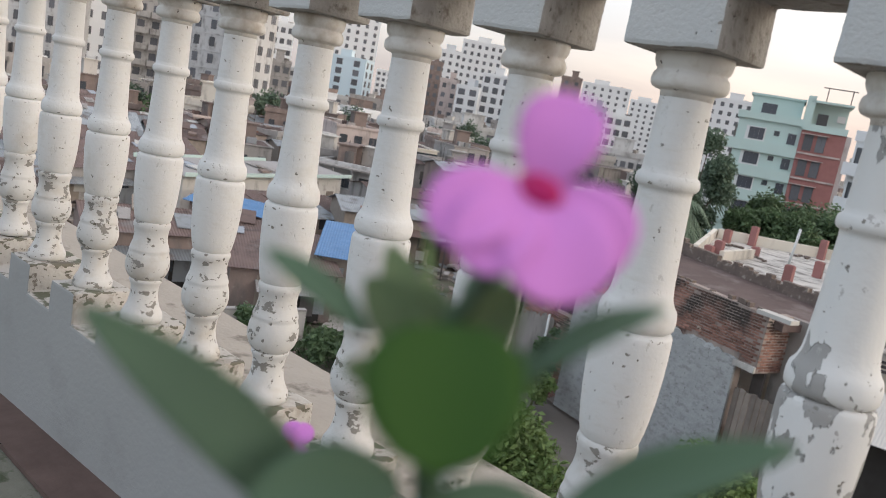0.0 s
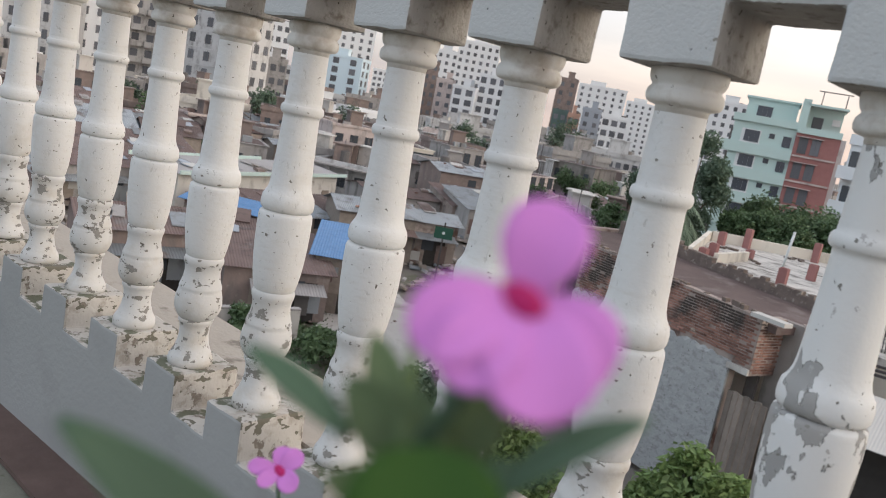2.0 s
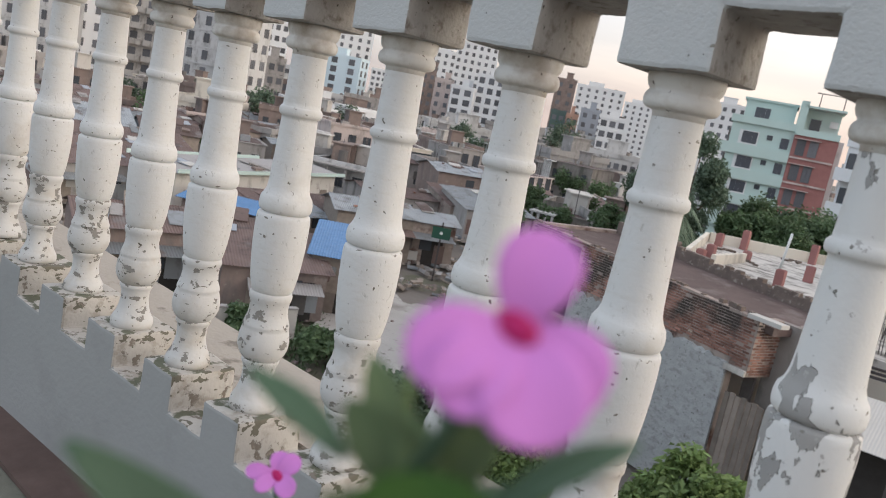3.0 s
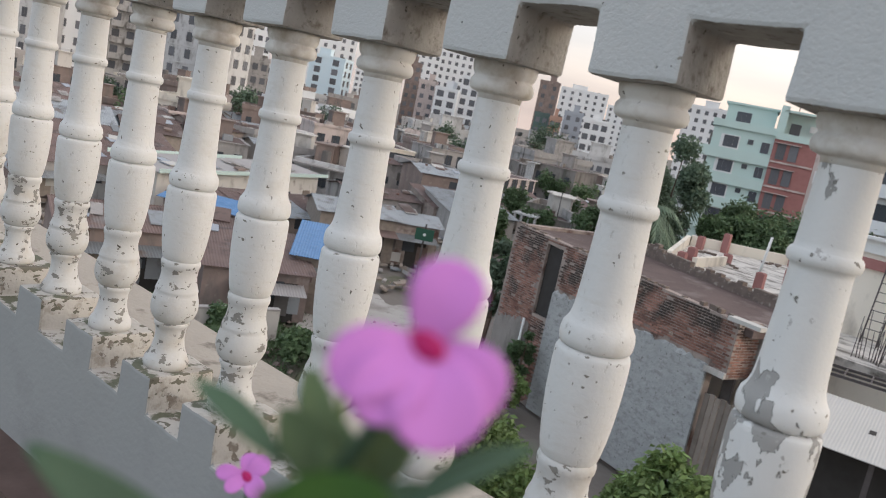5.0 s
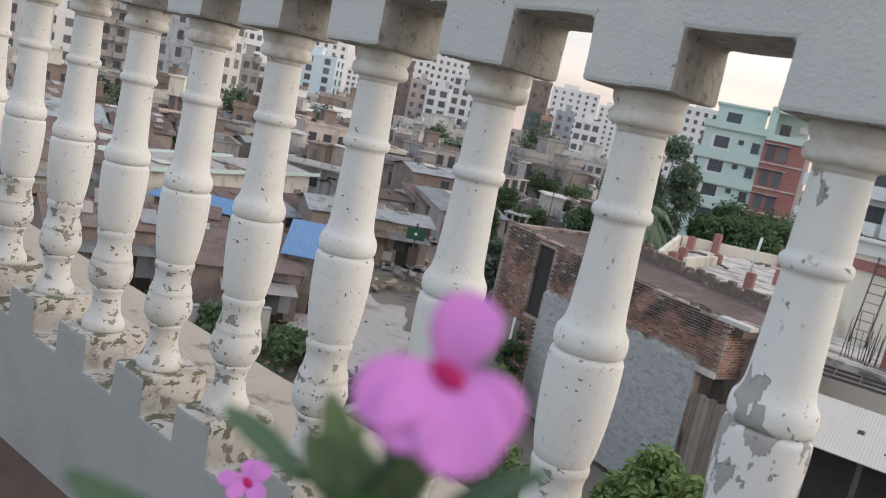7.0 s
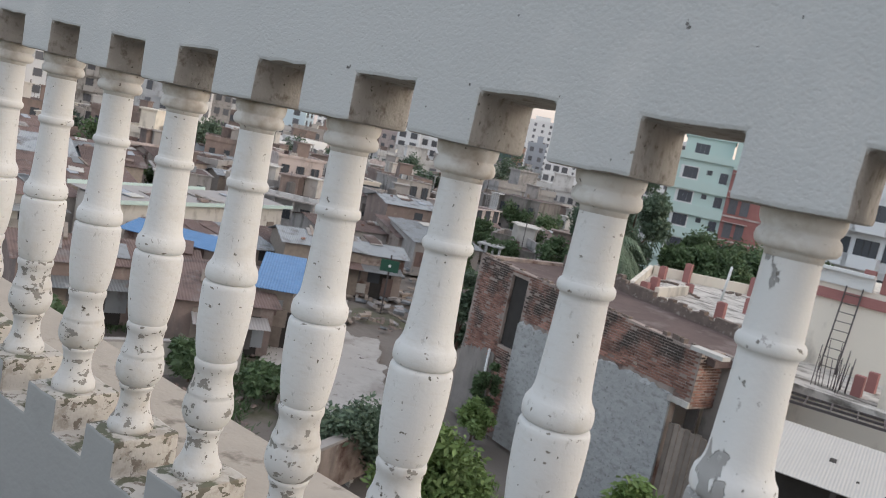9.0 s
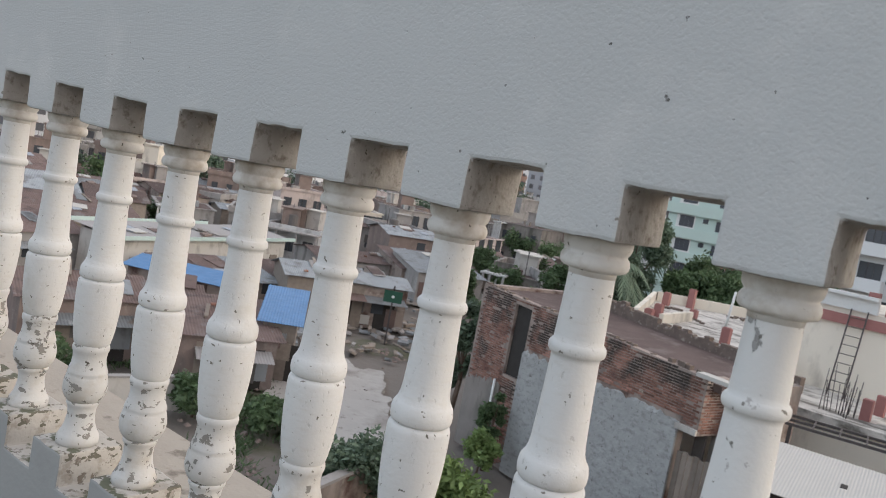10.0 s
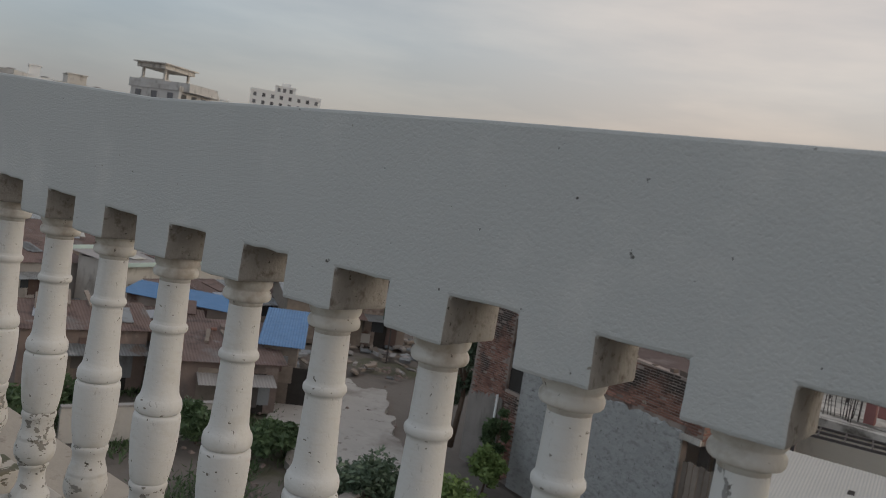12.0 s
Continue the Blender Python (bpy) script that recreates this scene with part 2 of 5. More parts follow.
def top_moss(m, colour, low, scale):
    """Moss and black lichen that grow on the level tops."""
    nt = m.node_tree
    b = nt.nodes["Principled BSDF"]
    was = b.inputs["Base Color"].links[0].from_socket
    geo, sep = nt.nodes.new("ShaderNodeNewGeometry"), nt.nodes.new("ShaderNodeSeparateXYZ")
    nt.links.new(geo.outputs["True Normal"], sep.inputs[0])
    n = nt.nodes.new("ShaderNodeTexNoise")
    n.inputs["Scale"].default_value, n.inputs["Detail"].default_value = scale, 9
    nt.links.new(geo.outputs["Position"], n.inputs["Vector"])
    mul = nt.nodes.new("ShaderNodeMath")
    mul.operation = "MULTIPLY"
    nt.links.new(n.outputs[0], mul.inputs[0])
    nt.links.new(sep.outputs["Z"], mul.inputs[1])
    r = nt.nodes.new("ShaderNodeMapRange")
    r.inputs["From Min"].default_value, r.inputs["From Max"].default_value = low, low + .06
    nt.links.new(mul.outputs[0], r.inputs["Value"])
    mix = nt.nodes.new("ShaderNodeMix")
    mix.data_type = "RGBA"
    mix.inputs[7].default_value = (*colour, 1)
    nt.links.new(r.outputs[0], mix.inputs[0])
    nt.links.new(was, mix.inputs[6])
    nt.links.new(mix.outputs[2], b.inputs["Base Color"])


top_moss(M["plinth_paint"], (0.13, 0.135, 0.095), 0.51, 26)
M["ledge"] = material("dusty_cement_ledge", (0.41, 0.375, 0.33), 0.9, var=0.12, scale=12, bump=0.4, bump_scale=80)
overlay(M["ledge"], (0.22, 0.20, 0.17), 0.57, 0.68, 14, 8, seed=1.0)
M["mossy_floor"] = material("mossy_concrete_floor", (0.17, 0.17, 0.14), 0.95, var=0.3, scale=18, bump=0.6, bump_scale=70)
overlay(M["mossy_floor"], (0.07, 0.085, 0.05), 0.5, 0.62, 22, 8)
M["maroon"] = material("faded_maroon_border_paint", (0.115, 0.08, 0.07), 0.85, var=0.35, scale=20, bump=0.3)
M["brick"] = material("old_red_brick", (0.30, 0.165, 0.13), 0.9, var=0.45, scale=2.2, bump=0.4, bump_scale=20, object_random=0.3)
b_nt = M["brick"].node_tree
b_geo, b_hsv, b_mr = b_nt.nodes.new("ShaderNodeNewGeometry"), b_nt.nodes.new("ShaderNodeHueSaturation"), b_nt.nodes.new("ShaderNodeMapRange")
b_mr.inputs["To Min"].default_value, b_mr.inputs["To Max"].default_value = 0.6, 1.3
b_nt.links.new(b_geo.outputs["Random Per Island"], b_mr.inputs["Value"])
b_nt.links.new(b_mr.outputs[0], b_hsv.inputs["Value"])
b_nt.links.new(b_nt.nodes["Principled BSDF"].inputs["Base Color"].links[0].from_socket, b_hsv.inputs["Color"])
b_nt.links.new(b_hsv.outputs[0], b_nt.nodes["Principled BSDF"].inputs["Base Color"])
overlay(M["brick"], (0.06, 0.05, 0.045), 0.52, 0.66, 0.9, 8, grad=(-5.6, -4.1, 0.16), world_space=True)
overlay(M["brick"], (0.40, 0.34, 0.28), 0.66, 0.70, 2.6, 5, seed=4.0)
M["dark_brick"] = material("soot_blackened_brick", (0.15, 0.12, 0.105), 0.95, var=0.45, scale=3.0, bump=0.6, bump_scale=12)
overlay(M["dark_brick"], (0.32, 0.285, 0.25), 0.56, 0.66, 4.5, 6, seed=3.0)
M["mortar"] = material("dirty_mortar", (0.32, 0.27, 0.24), 0.95, var=0.35, scale=1.2, bump=0.5, bump_scale=16)
overlay(M["mortar"], (0.10, 0.06, 0.05), 0.5, 0.65, 0.8, 8)
M["plaster"] = material("grey_cement_plaster", (0.36, 0.37, 0.37), 0.95, var=0.2, scale=1.5, bump=0.7, bump_scale=7)
overlay(M["plaster"], (0.27, 0.272, 0.27), 0.50, 0.66, 4.5, 10, stretch=(1, 1, 1.8))
overlay(M["plaster"], (0.17, 0.165, 0.16), 0.62, 0.68, 9, 6, seed=4.0)
M["dark_roof"] = material("dark_stained_roof_slab", (0.115, 0.085, 0.08), 0.95, var=0.4, scale=0.8, bump=0.4, bump_scale=9)
M["mould"] = material("mouldy_concrete_roof", (0.58, 0.555, 0.52), 0.95, var=0.2, scale=0.8, bump=0.3, bump_scale=12)
overlay(M["mould"], (0.14, 0.13, 0.115), 0.53, 0.64, 0.7, 9, stretch=(.7, 2.6, 1))
overlay(M["mould"], (0.22, 0.21, 0.19), 0.50, 0.66, 1.6, 8, seed=5.0)
M["netting"] = material("dull_green_building_netting", (0.11, 0.16, 0.15), 0.9, var=0.25, scale=0.3, bump=0.2, bump_scale=4)
M["orange_wall"] = material("faded_orange_render", (0.42, 0.27, 0.21), 0.9, var=0.12, scale=0.3, bump=0.1, bump_scale=4)
M["slate_wall"] = material("bluish_grey_render", (0.34, 0.37, 0.42), 0.9, var=0.1, scale=0.2, bump=0.1, bump_scale=4)
M["cream"] = material("cream_wall_paint", (0.71, 0.665, 0.58), 0.8, var=0.06, scale=0.5, bump=0.15, bump_scale=8)
M["red_paint"] = material("brick_red_paint", (0.31, 0.15, 0.14), 0.8, var=0.15, scale=2, bump=0.15, bump_scale=20)
M["mint"] = material("pale_mint_wall_paint", (0.49, 0.615, 0.59), 0.8, var=0.06, scale=0.4, bump=0.1, bump_scale=5)
M["off_white"] = material("white_render", (0.73, 0.745, 0.76), 0.85, var=0.07, scale=0.15, bump=0.1, bump_scale=4)
M["pale_blue"] = material("bluish_white_render", (0.60, 0.71, 0.775), 0.85, var=0.06, scale=0.15, bump=0.1, bump_scale=4)
M["grey_wall"] = material("weathered_grey_render", (0.53, 0.53, 0.53), 0.9, var=0.15, scale=0.2, bump=0.2, bump_scale=4)
overlay(M["grey_wall"], (0.38, 0.37, 0.36), 0.52, 0.72, 0.18, 8, stretch=(1, 1, 0.3))
M["beige_wall"] = material("beige_render", (0.53, 0.51, 0.48), 0.9, var=0.1, scale=0.25, bump=0.15, bump_scale=4)
M["pink_wall"] = material("dusty_pink_render", (0.52, 0.45, 0.425), 0.9, var=0.1, scale=0.3, bump=0.15, bump_scale=4)
M["brown_wall"] = material("bare_brown_brickwork", (0.235, 0.187, 0.168), 0.95, var=0.4, scale=0.8, bump=0.3, bump_scale=6)
M["dark_concrete"] = material("rain_blackened_concrete", (0.335, 0.32, 0.31), 0.95, var=0.3, scale=0.4, bump=0.3, bump_scale=5)
overlay(M["dark_concrete"], (0.37, 0.36, 0.35), 0.57, 0.7, 0.5, 8)
# Paler panes for far windows, with distance haze put into the colour.
M["glass_far"] = material("dusty_window_glass", (0.12, 0.125, 0.14), 0.4, var=0.2, bump=0, spec=0.5, object_random=0.4)
M["glass_blue"] = material("bluish_window_glass", (0.075, 0.082, 0.10), 0.2, var=0.2, bump=0, spec=0.5)
M["glass"] = material("dark_window_glass", (0.07, 0.078, 0.09), 0.15, var=0.1, bump=0, spec=0.5)
# Dark trim; also the painted shade of balcony recesses and the gate doorway.
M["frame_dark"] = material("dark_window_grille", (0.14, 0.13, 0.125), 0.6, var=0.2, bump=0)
M["frame_white"] = material("white_window_trim", (0.66, 0.68, 0.68), 0.6, var=0.05, bump=0)
M["rust"] = material("rusty_corrugated_tin", (0.152, 0.11, 0.10), 0.75, 0.15, var=0.35, scale=0.9, bump=0.2, bump_scale=9, object_random=0.35)
overlay(M["rust"], (0.20, 0.18, 0.175), 0.58, 0.68, 0.5, 8)
M["tin"] = material("dull_grey_tin", (0.27, 0.288, 0.305), 0.55, 0.2, var=0.2, scale=0.8, bump=0.1, bump_scale=9, object_random=0.3)
overlay(M["tin"], (0.17, 0.14, 0.125), 0.58, 0.66, 0.7, 8)
M["old_plaster"] = material("damp_stained_plaster", (0.25, 0.23, 0.215), 0.95, var=0.3, scale=1.2, bump=0.5, bump_scale=8)
overlay(M["old_plaster"], (0.12, 0.115, 0.10), 0.5, 0.66, 0.9, 9, stretch=(1, 1, .4))
# Near black for openings and interiors; their shade is put into this colour.
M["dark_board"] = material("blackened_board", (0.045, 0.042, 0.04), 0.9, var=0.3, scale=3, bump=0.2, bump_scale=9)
M["pale_tin"] = material("sun_bleached_tin", (0.37, 0.355, 0.35), 0.65, 0.1, var=0.12, scale=0.8, bump=0.1, bump_scale=9)
M["white_tin"] = material("white_corrugated_sheet", (0.47, 0.462, 0.44), 0.6, var=0.07, scale=0.8, bump=0.1, bump_scale=9)
M["teal_tin"] = material("pale_teal_sheet", (0.47, 0.585, 0.565), 0.6, var=0.1, scale=0.4, bump=0.1, bump_scale=9)
M["blue_tarp"] = material("bright_blue_tarpaulin", (0.11, 0.225, 0.43), 0.5, var=0.2, scale=1.2, bump=0.5, bump_scale=3)
M["earth"] = material("trodden_earth_ground", (0.175, 0.158, 0.143), 0.97, var=0.3, scale=0.25, bump=0.5, bump_scale=3)
overlay(M["earth"], (0.09, 0.10, 0.05), 0.55, 0.66, 0.12, 8)
M["sand"] = material("pale_sandy_yard", (0.43, 0.415, 0.395), 0.97, var=0.15, scale=0.6, bump=0.5, bump_scale=4)
overlay(M["sand"], (0.25, 0.23, 0.21), 0.50, 0.66, 0.30, 10)
overlay(M["sand"], (0.20, 0.18, 0.165), 0.60, 0.70, 2.6, 8, seed=5.0)
M["bark"] = material("grey_brown_bark", (0.12, 0.09, 0.07), 0.95, var=0.3, scale=6, bump=0.6, bump_scale=20)
M["wood"] = material("weathered_plank_wood", (0.25, 0.215, 0.185), 0.9, var=0.3, scale=4, bump=0.4, bump_scale=14, object_random=0.25)
M["steel"] = material("dark_rusty_steel", (0.11, 0.10, 0.10), 0.6, 0.5, var=0.3, bump=0.2)
M["green_sheet"] = material("green_banner_sheet", (0.025, 0.08, 0.055), 0.6, var=0.1, bump=0.1)
M["petal"] = material("pink_petal", (0.54, 0.20, 0.57), 0.6, var=0.10, scale=90, bump=0.1, bump_scale=300)
M["eye"] = material("crimson_flower_eye", (0.40, 0.012, 0.12), 0.6, var=0.15, scale=200, bump=0.1, bump_scale=300)
M["terracotta"] = material("terracotta_pot_clay", (0.36, 0.15, 0.09), 0.9, var=0.15, scale=12, bump=0.2)
M["soil"] = material("dark_potting_soil", (0.05, 0.035, 0.025), 0.98, var=0.4, scale=40, bump=0.8, bump_scale=60)

for k, dark in (("brown_wall", (0.15, 0.135, 0.13)), ("beige_wall", (0.24, 0.22, 0.20)), ("pink_wall", (0.28, 0.25, 0.23)), ("dark_concrete", (0.16, 0.155, 0.15)), ("mortar", (0.14, 0.125, 0.12)), ("cream", (0.42, 0.39, 0.34)), ("tin", (0.13, 0.125, 0.12)), ("rust", (0.08, 0.06, 0.055)), ("grey_wall", (0.26, 0.255, 0.25))):
    overlay(M[k], dark, 0.52, 0.70, 0.9, 10, seed=12.0, stretch=(1, 1, 0.45))
for k, pale, at in (("brown_wall", (0.32, 0.28, 0.255), 0.62), ("dark_concrete", (0.48, 0.46, 0.43), 0.63), ("mortar", (0.40, 0.37, 0.34), 0.63), ("rust", (0.25, 0.235, 0.23), 0.66), ("tin", (0.36, 0.37, 0.38), 0.66), ("grey_wall", (0.55, 0.55, 0.55), 0.64), ("beige_wall", (0.30, 0.27, 0.25), 0.63), ("pink_wall", (0.34, 0.30, 0.28), 0.64)):
    overlay(M[k], pale, at - .03, at + 0.10, 1.7, 8, seed=31.0)
overlay(M["dark_roof"], (0.17, 0.14, 0.135), 0.54, 0.66, 0.9, 10, seed=2.0)


def foliage(name, base, rough=0.55, trans=0.25, var=0.3):
    m = material(name, base, rough, var=var, scale=3.0, bump=0, object_random=0.15)
    nt = m.node_tree
    b = nt.nodes["Principled BSDF"]
    geo = nt.nodes.new("ShaderNodeNewGeometry")
    hsv = nt.nodes.new("ShaderNodeHueSaturation")
    mr = nt.nodes.new("ShaderNodeMapRange")
    mr.inputs["To Min"].default_value, mr.inputs["To Max"].default_value = 0.7, 1.35
    nt.links.new(geo.outputs["Random Per Island"], mr.inputs["Value"])
    nt.links.new(mr.outputs[0], hsv.inputs["Value"])
    nt.links.new(b.inputs["Base Color"].links[0].from_socket, hsv.inputs["Color"])
    nt.links.new(hsv.outputs[0], b.inputs["Base Color"])
    tr = nt.nodes.new("ShaderNodeBsdfTranslucent")
    nt.links.new(hsv.outputs[0], tr.inputs["Color"])
    mx = nt.nodes.new("ShaderNodeMixShader")
    mx.inputs[0].default_value = trans
    nt.links.new(b.outputs[0], mx.inputs[1])
    nt.links.new(tr.outputs[0], mx.inputs[2])
    nt.links.new(mx.outputs[0], nt.nodes["Material Output"].inputs["Surface"])
    return m


M["leaf_dark"] = foliage("dark_tree_leaves", (0.115, 0.16, 0.11))
M["leaf_mid"] = foliage("green_tree_leaves", (0.10, 0.15, 0.075))
M["leaf_bright"] = foliage("yellow_green_shrub_leaves", (0.165, 0.235, 0.085))
M["leaf_pot"] = foliage("soft_green_plant_leaf", (0.075, 0.125, 0.075), 0.5, 0.25, 0.15)
M["leaf_young"] = foliage("pale_green_young_leaf", (0.10, 0.145, 0.065), 0.55, 0.3, 0.15)
M["leaf_vivid"] = foliage("vivid_green_plant_leaf", (0.029, 0.072, 0.010), 0.7, 0.35, 0.1)


# ---- building blocks ----
def part(name, bm, mats, parent=None, label="", smooth=False, at=None):
    me = bpy.data.meshes.new(name)
    if smooth:
        for f in bm.faces:
            f.smooth = True
    bm.to_mesh(me)
    bm.free()
    for k in ([mats] if isinstance(mats, str) else mats):
        me.materials.append(M[k])
    return place(name, me, parent, label, at)


def place(name, me, parent=None, label="", at=None):
    ob = new(name, me)
    if parent:
        ob.parent = parent
    if at is not None:
        ob.matrix_basis = at
    return tagged(ob, label)


def mesh_of(name, bm, mats, smooth=False):
    me = bpy.data.meshes.new(name)
    if smooth:
        for f in bm.faces:
            f.smooth = True
    bm.to_mesh(me)
    bm.free()
    for k in ([mats] if isinstance(mats, str) else mats):
        me.materials.append(M[k])
    return me


def box(bm, x0, x1, y0, y1, z0, z1, mat=0, m=None):
    vs = [bm.verts.new(m @ Vector(p) if m else p) for p in
          ((x0, y0, z0), (x1, y0, z0), (x1, y1, z0), (x0, y1, z0), (x0, y0, z1), (x1, y0, z1), (x1, y1, z1), (x0, y1, z1))]
    fs = []
    for q in ((0, 3, 2, 1), (4, 5, 6, 7), (0, 1, 5, 4), (1, 2, 6, 5), (2, 3, 7, 6), (3, 0, 4, 7)):
        f = bm.faces.new([vs[i] for i in q])
        f.material_index = mat
        fs.append(f)
    return fs


def boxes(*items):
    bm = bmesh.new()
    for it in items:
        box(bm, *it)
    return bm


def lathe(profile, n=36):
    bm = bmesh.new()
    rings = []
    for z, r in profile:
        rings.append([bm.verts.new((r * math.cos(2 * math.pi * i / n), r * math.sin(2 * math.pi * i / n), z)) for i in range(n)])
    for a, b in zip(rings, rings[1:]):
        for i in range(n):
            bm.faces.new((b[i], b[(i + 1) % n], a[(i + 1) % n], a[i]))
    bm.faces.new(rings[0])
    bm.faces.new(rings[-1][::-1])
    bm.normal_update()
    return bm


def rod(bm, a, b, r, n=8, r2=None, mat=0):
    a, b = Vector(a), Vector(b)
    q = (b - a).to_track_quat("Z", "Y").to_matrix()
    ends = []
    for c, rr in ((a, r), (b, r if r2 is None else r2)):
        ends.append([bm.verts.new(c + q @ Vector((rr * math.cos(2 * math.pi * i / n), rr * math.sin(2 * math.pi * i / n), 0))) for i in range(n)])
    for i in range(n):
        f = bm.faces.new((ends[0][i], ends[0][(i + 1) % n], ends[1][(i + 1) % n], ends[1][i]))
        f.material_index, f.smooth = mat, True
    bm.faces.new(ends[0][::-1]).material_index = mat
    bm.faces.new(ends[1]).material_index = mat


def empty(name, at, label, category, group="", kind=""):
    ob = new(name)
    ob.matrix_basis = at
    ob.empty_display_size = 0.1
    return tagged(ob, label, category, group, kind)


EYE = (0.14, -0.70)
GROUND = -10.5


def spot(az, dist, z=0.0):
    """A place at so many degrees to the left of straight out and so far from the terrace."""
    return Vector((EYE[0] - dist * math.sin(radians(az)), EYE[1] + dist * math.cos(radians(az)), z))


def frontage(az1, d1, az2, d2, z=GROUND):
    """Frame with its origin at one end of a front, x along the front, y away behind it; and the front's length."""
    a, b = spot(az1, d1, z), spot(az2, d2, z)
    u = (b - a)
    return Matrix.Translation(a) @ Matrix.Rotation(math.atan2(u.y, u.x), 4, "Z"), u.length


# ---- the terrace ----
PITCH, TAB = 0.20, 0.10
FIRST, LAST = -14, 26         # balusters, counted away to the left


def bend(p):
    """Past its first metre the parapet turns a little inwards and climbs a little."""
    k = min(1.6, max(0.0, -1.1 - p[0]))
    return Vector((p[0], p[1] - 0.05 * k, p[2] + 0.04 * k))


def comb(x0, x1, z_far, z_in, z_out, depth, y0=0.0):
    """A wall seen edge on as a comb: z_far its plain edge, z_in the notch line, z_out the ends of the teeth."""
    rnd = random.Random(5)
    pts = [(x0, z_far), (x0, z_in)]
    for k in range(LAST, FIRST - 1, -1):
        j = lambda a: rnd.uniform(-a, a)
        l, r = -PITCH * k - TAB, -PITCH * k
        pts += [(l + j(.002), z_in + j(.0015)), (l + j(.003), z_out + j(.002)), (r + j(.002), z_out + j(.002)), (r + j(.002), z_in + j(.0015))]
    pts += [(x1, z_in), (x1, z_far)]
    fine = []
    for a, b in zip(pts, pts[1:] + pts[:1]):
        n = max(1, min(300, int(math.hypot(b[0] - a[0], b[1] - a[1]) / .022)))
        for i in range(n):
            w = 0 if i == 0 or a[1] == z_far else .0015
            fine.append((a[0] + (b[0] - a[0]) * i / n + rnd.uniform(-w, w), a[1] + (b[1] - a[1]) * i / n + rnd.uniform(-w, w)))
    pts = fine
    bm = bmesh.new()
    f = bm.faces.new([bm.verts.new((x, y0, z)) for x, z in pts])
    ex = bmesh.ops.extrude_face_region(bm, geom=[f])
    bmesh.ops.translate(bm, vec=(0, depth, 0), verts=[v for v in ex["geom"] if isinstance(v, bmesh.types.BMVert)])
    bmesh.ops.recalc_face_normals(bm, faces=bm.faces)
    bmesh.ops.bevel(bm, geom=[e for e in bm.edges], offset=0.0048, segments=2, affect="EDGES", profile=0.6)
    for v in bm.verts:
        if v.co.z > .15:
            v.co.z -= .006 * min(1.0, max(0.0, (-.4 - v.co.x) / .7))
    for x in (-1.1, -2.7):
        bmesh.ops.bisect_plane(bm, geom=bm.verts[:] + bm.edges[:] + bm.faces[:], plane_co=(x, 0, 0), plane_no=(1, 0, 0))
    for v in bm.verts:
        v.co = bend(v.co)
    bm.normal_update()
    return bm


X0, X1 = -PITCH * LAST - 0.2, -PITCH * FIRST + 0.1
bm = comb(X0, X1, 0.2140, 0.0, -0.060, 0.115)
for f in bm.faces:
    f.material_index = 1 if (f.normal.y > -0.5 and f.calc_center_median().z < 0.02) else 0
tagged(part("parapet_beam", bm, ("grey_paint", "raw_concrete")), "grey painted concrete handrail beam with square teeth", "parapet", kind="structure")
bm = comb(X0, X1, -1.10, -0.726, -0.663, 0.125)
for f in bm.faces:
    f.material_index = 1 if (f.normal.y > -0.5) else 0
tagged(part("parapet_base_wall", bm, ("shaded_low_paint", "plinth_paint")), "grey painted low wall with worn cream plinth teeth", "parapet", kind="structure")
bm = boxes((X0, -2.7, 0.126, 0.355, -0.90, -0.722), (-2.7, -1.1, 0.126, 0.355, -0.90, -0.722), (-1.1, X1, 0.126, 0.355, -0.90, -0.722))
bmesh.ops.remove_doubles(bm, verts=bm.verts, dist=.0001)
bmesh.ops.delete(bm, geom=[f for f in bm.faces if abs(f.normal.x) > .9 and X0 + .1 < f.calc_center_median().x < X1 - .1], context="FACES_ONLY")
bmesh.ops.bevel(bm, geom=[e for e in bm.edges if e.calc_face_angle(0) > .5], offset=0.008, segments=2, affect="EDGES")
for v in bm.verts:
    v.co = bend(v.co)
tagged(part("outer_ledge", bm, "ledge"), "dusty stained cement ledge outside the balusters", "ledge", kind="structure")
tagged(part("floor", boxes((X0, X1, -6.0, -0.0, -1.15, -0.981)), "mossy_floor"), "dark mossy concrete terrace floor", "floor", kind="structure")
tagged(part("floor_border", boxes((X0, X1, -0.11, -0.002, -0.979, -0.968)), "maroon"), "faded maroon painted strip along the low wall", "floor", kind="structure")
tagged(part("own_building_wall", boxes((X0, X1, -6.0, 0.10, GROUND, -1.152)), "grey_wall"), "plain rendered house under the terrace", "building", kind="structure")

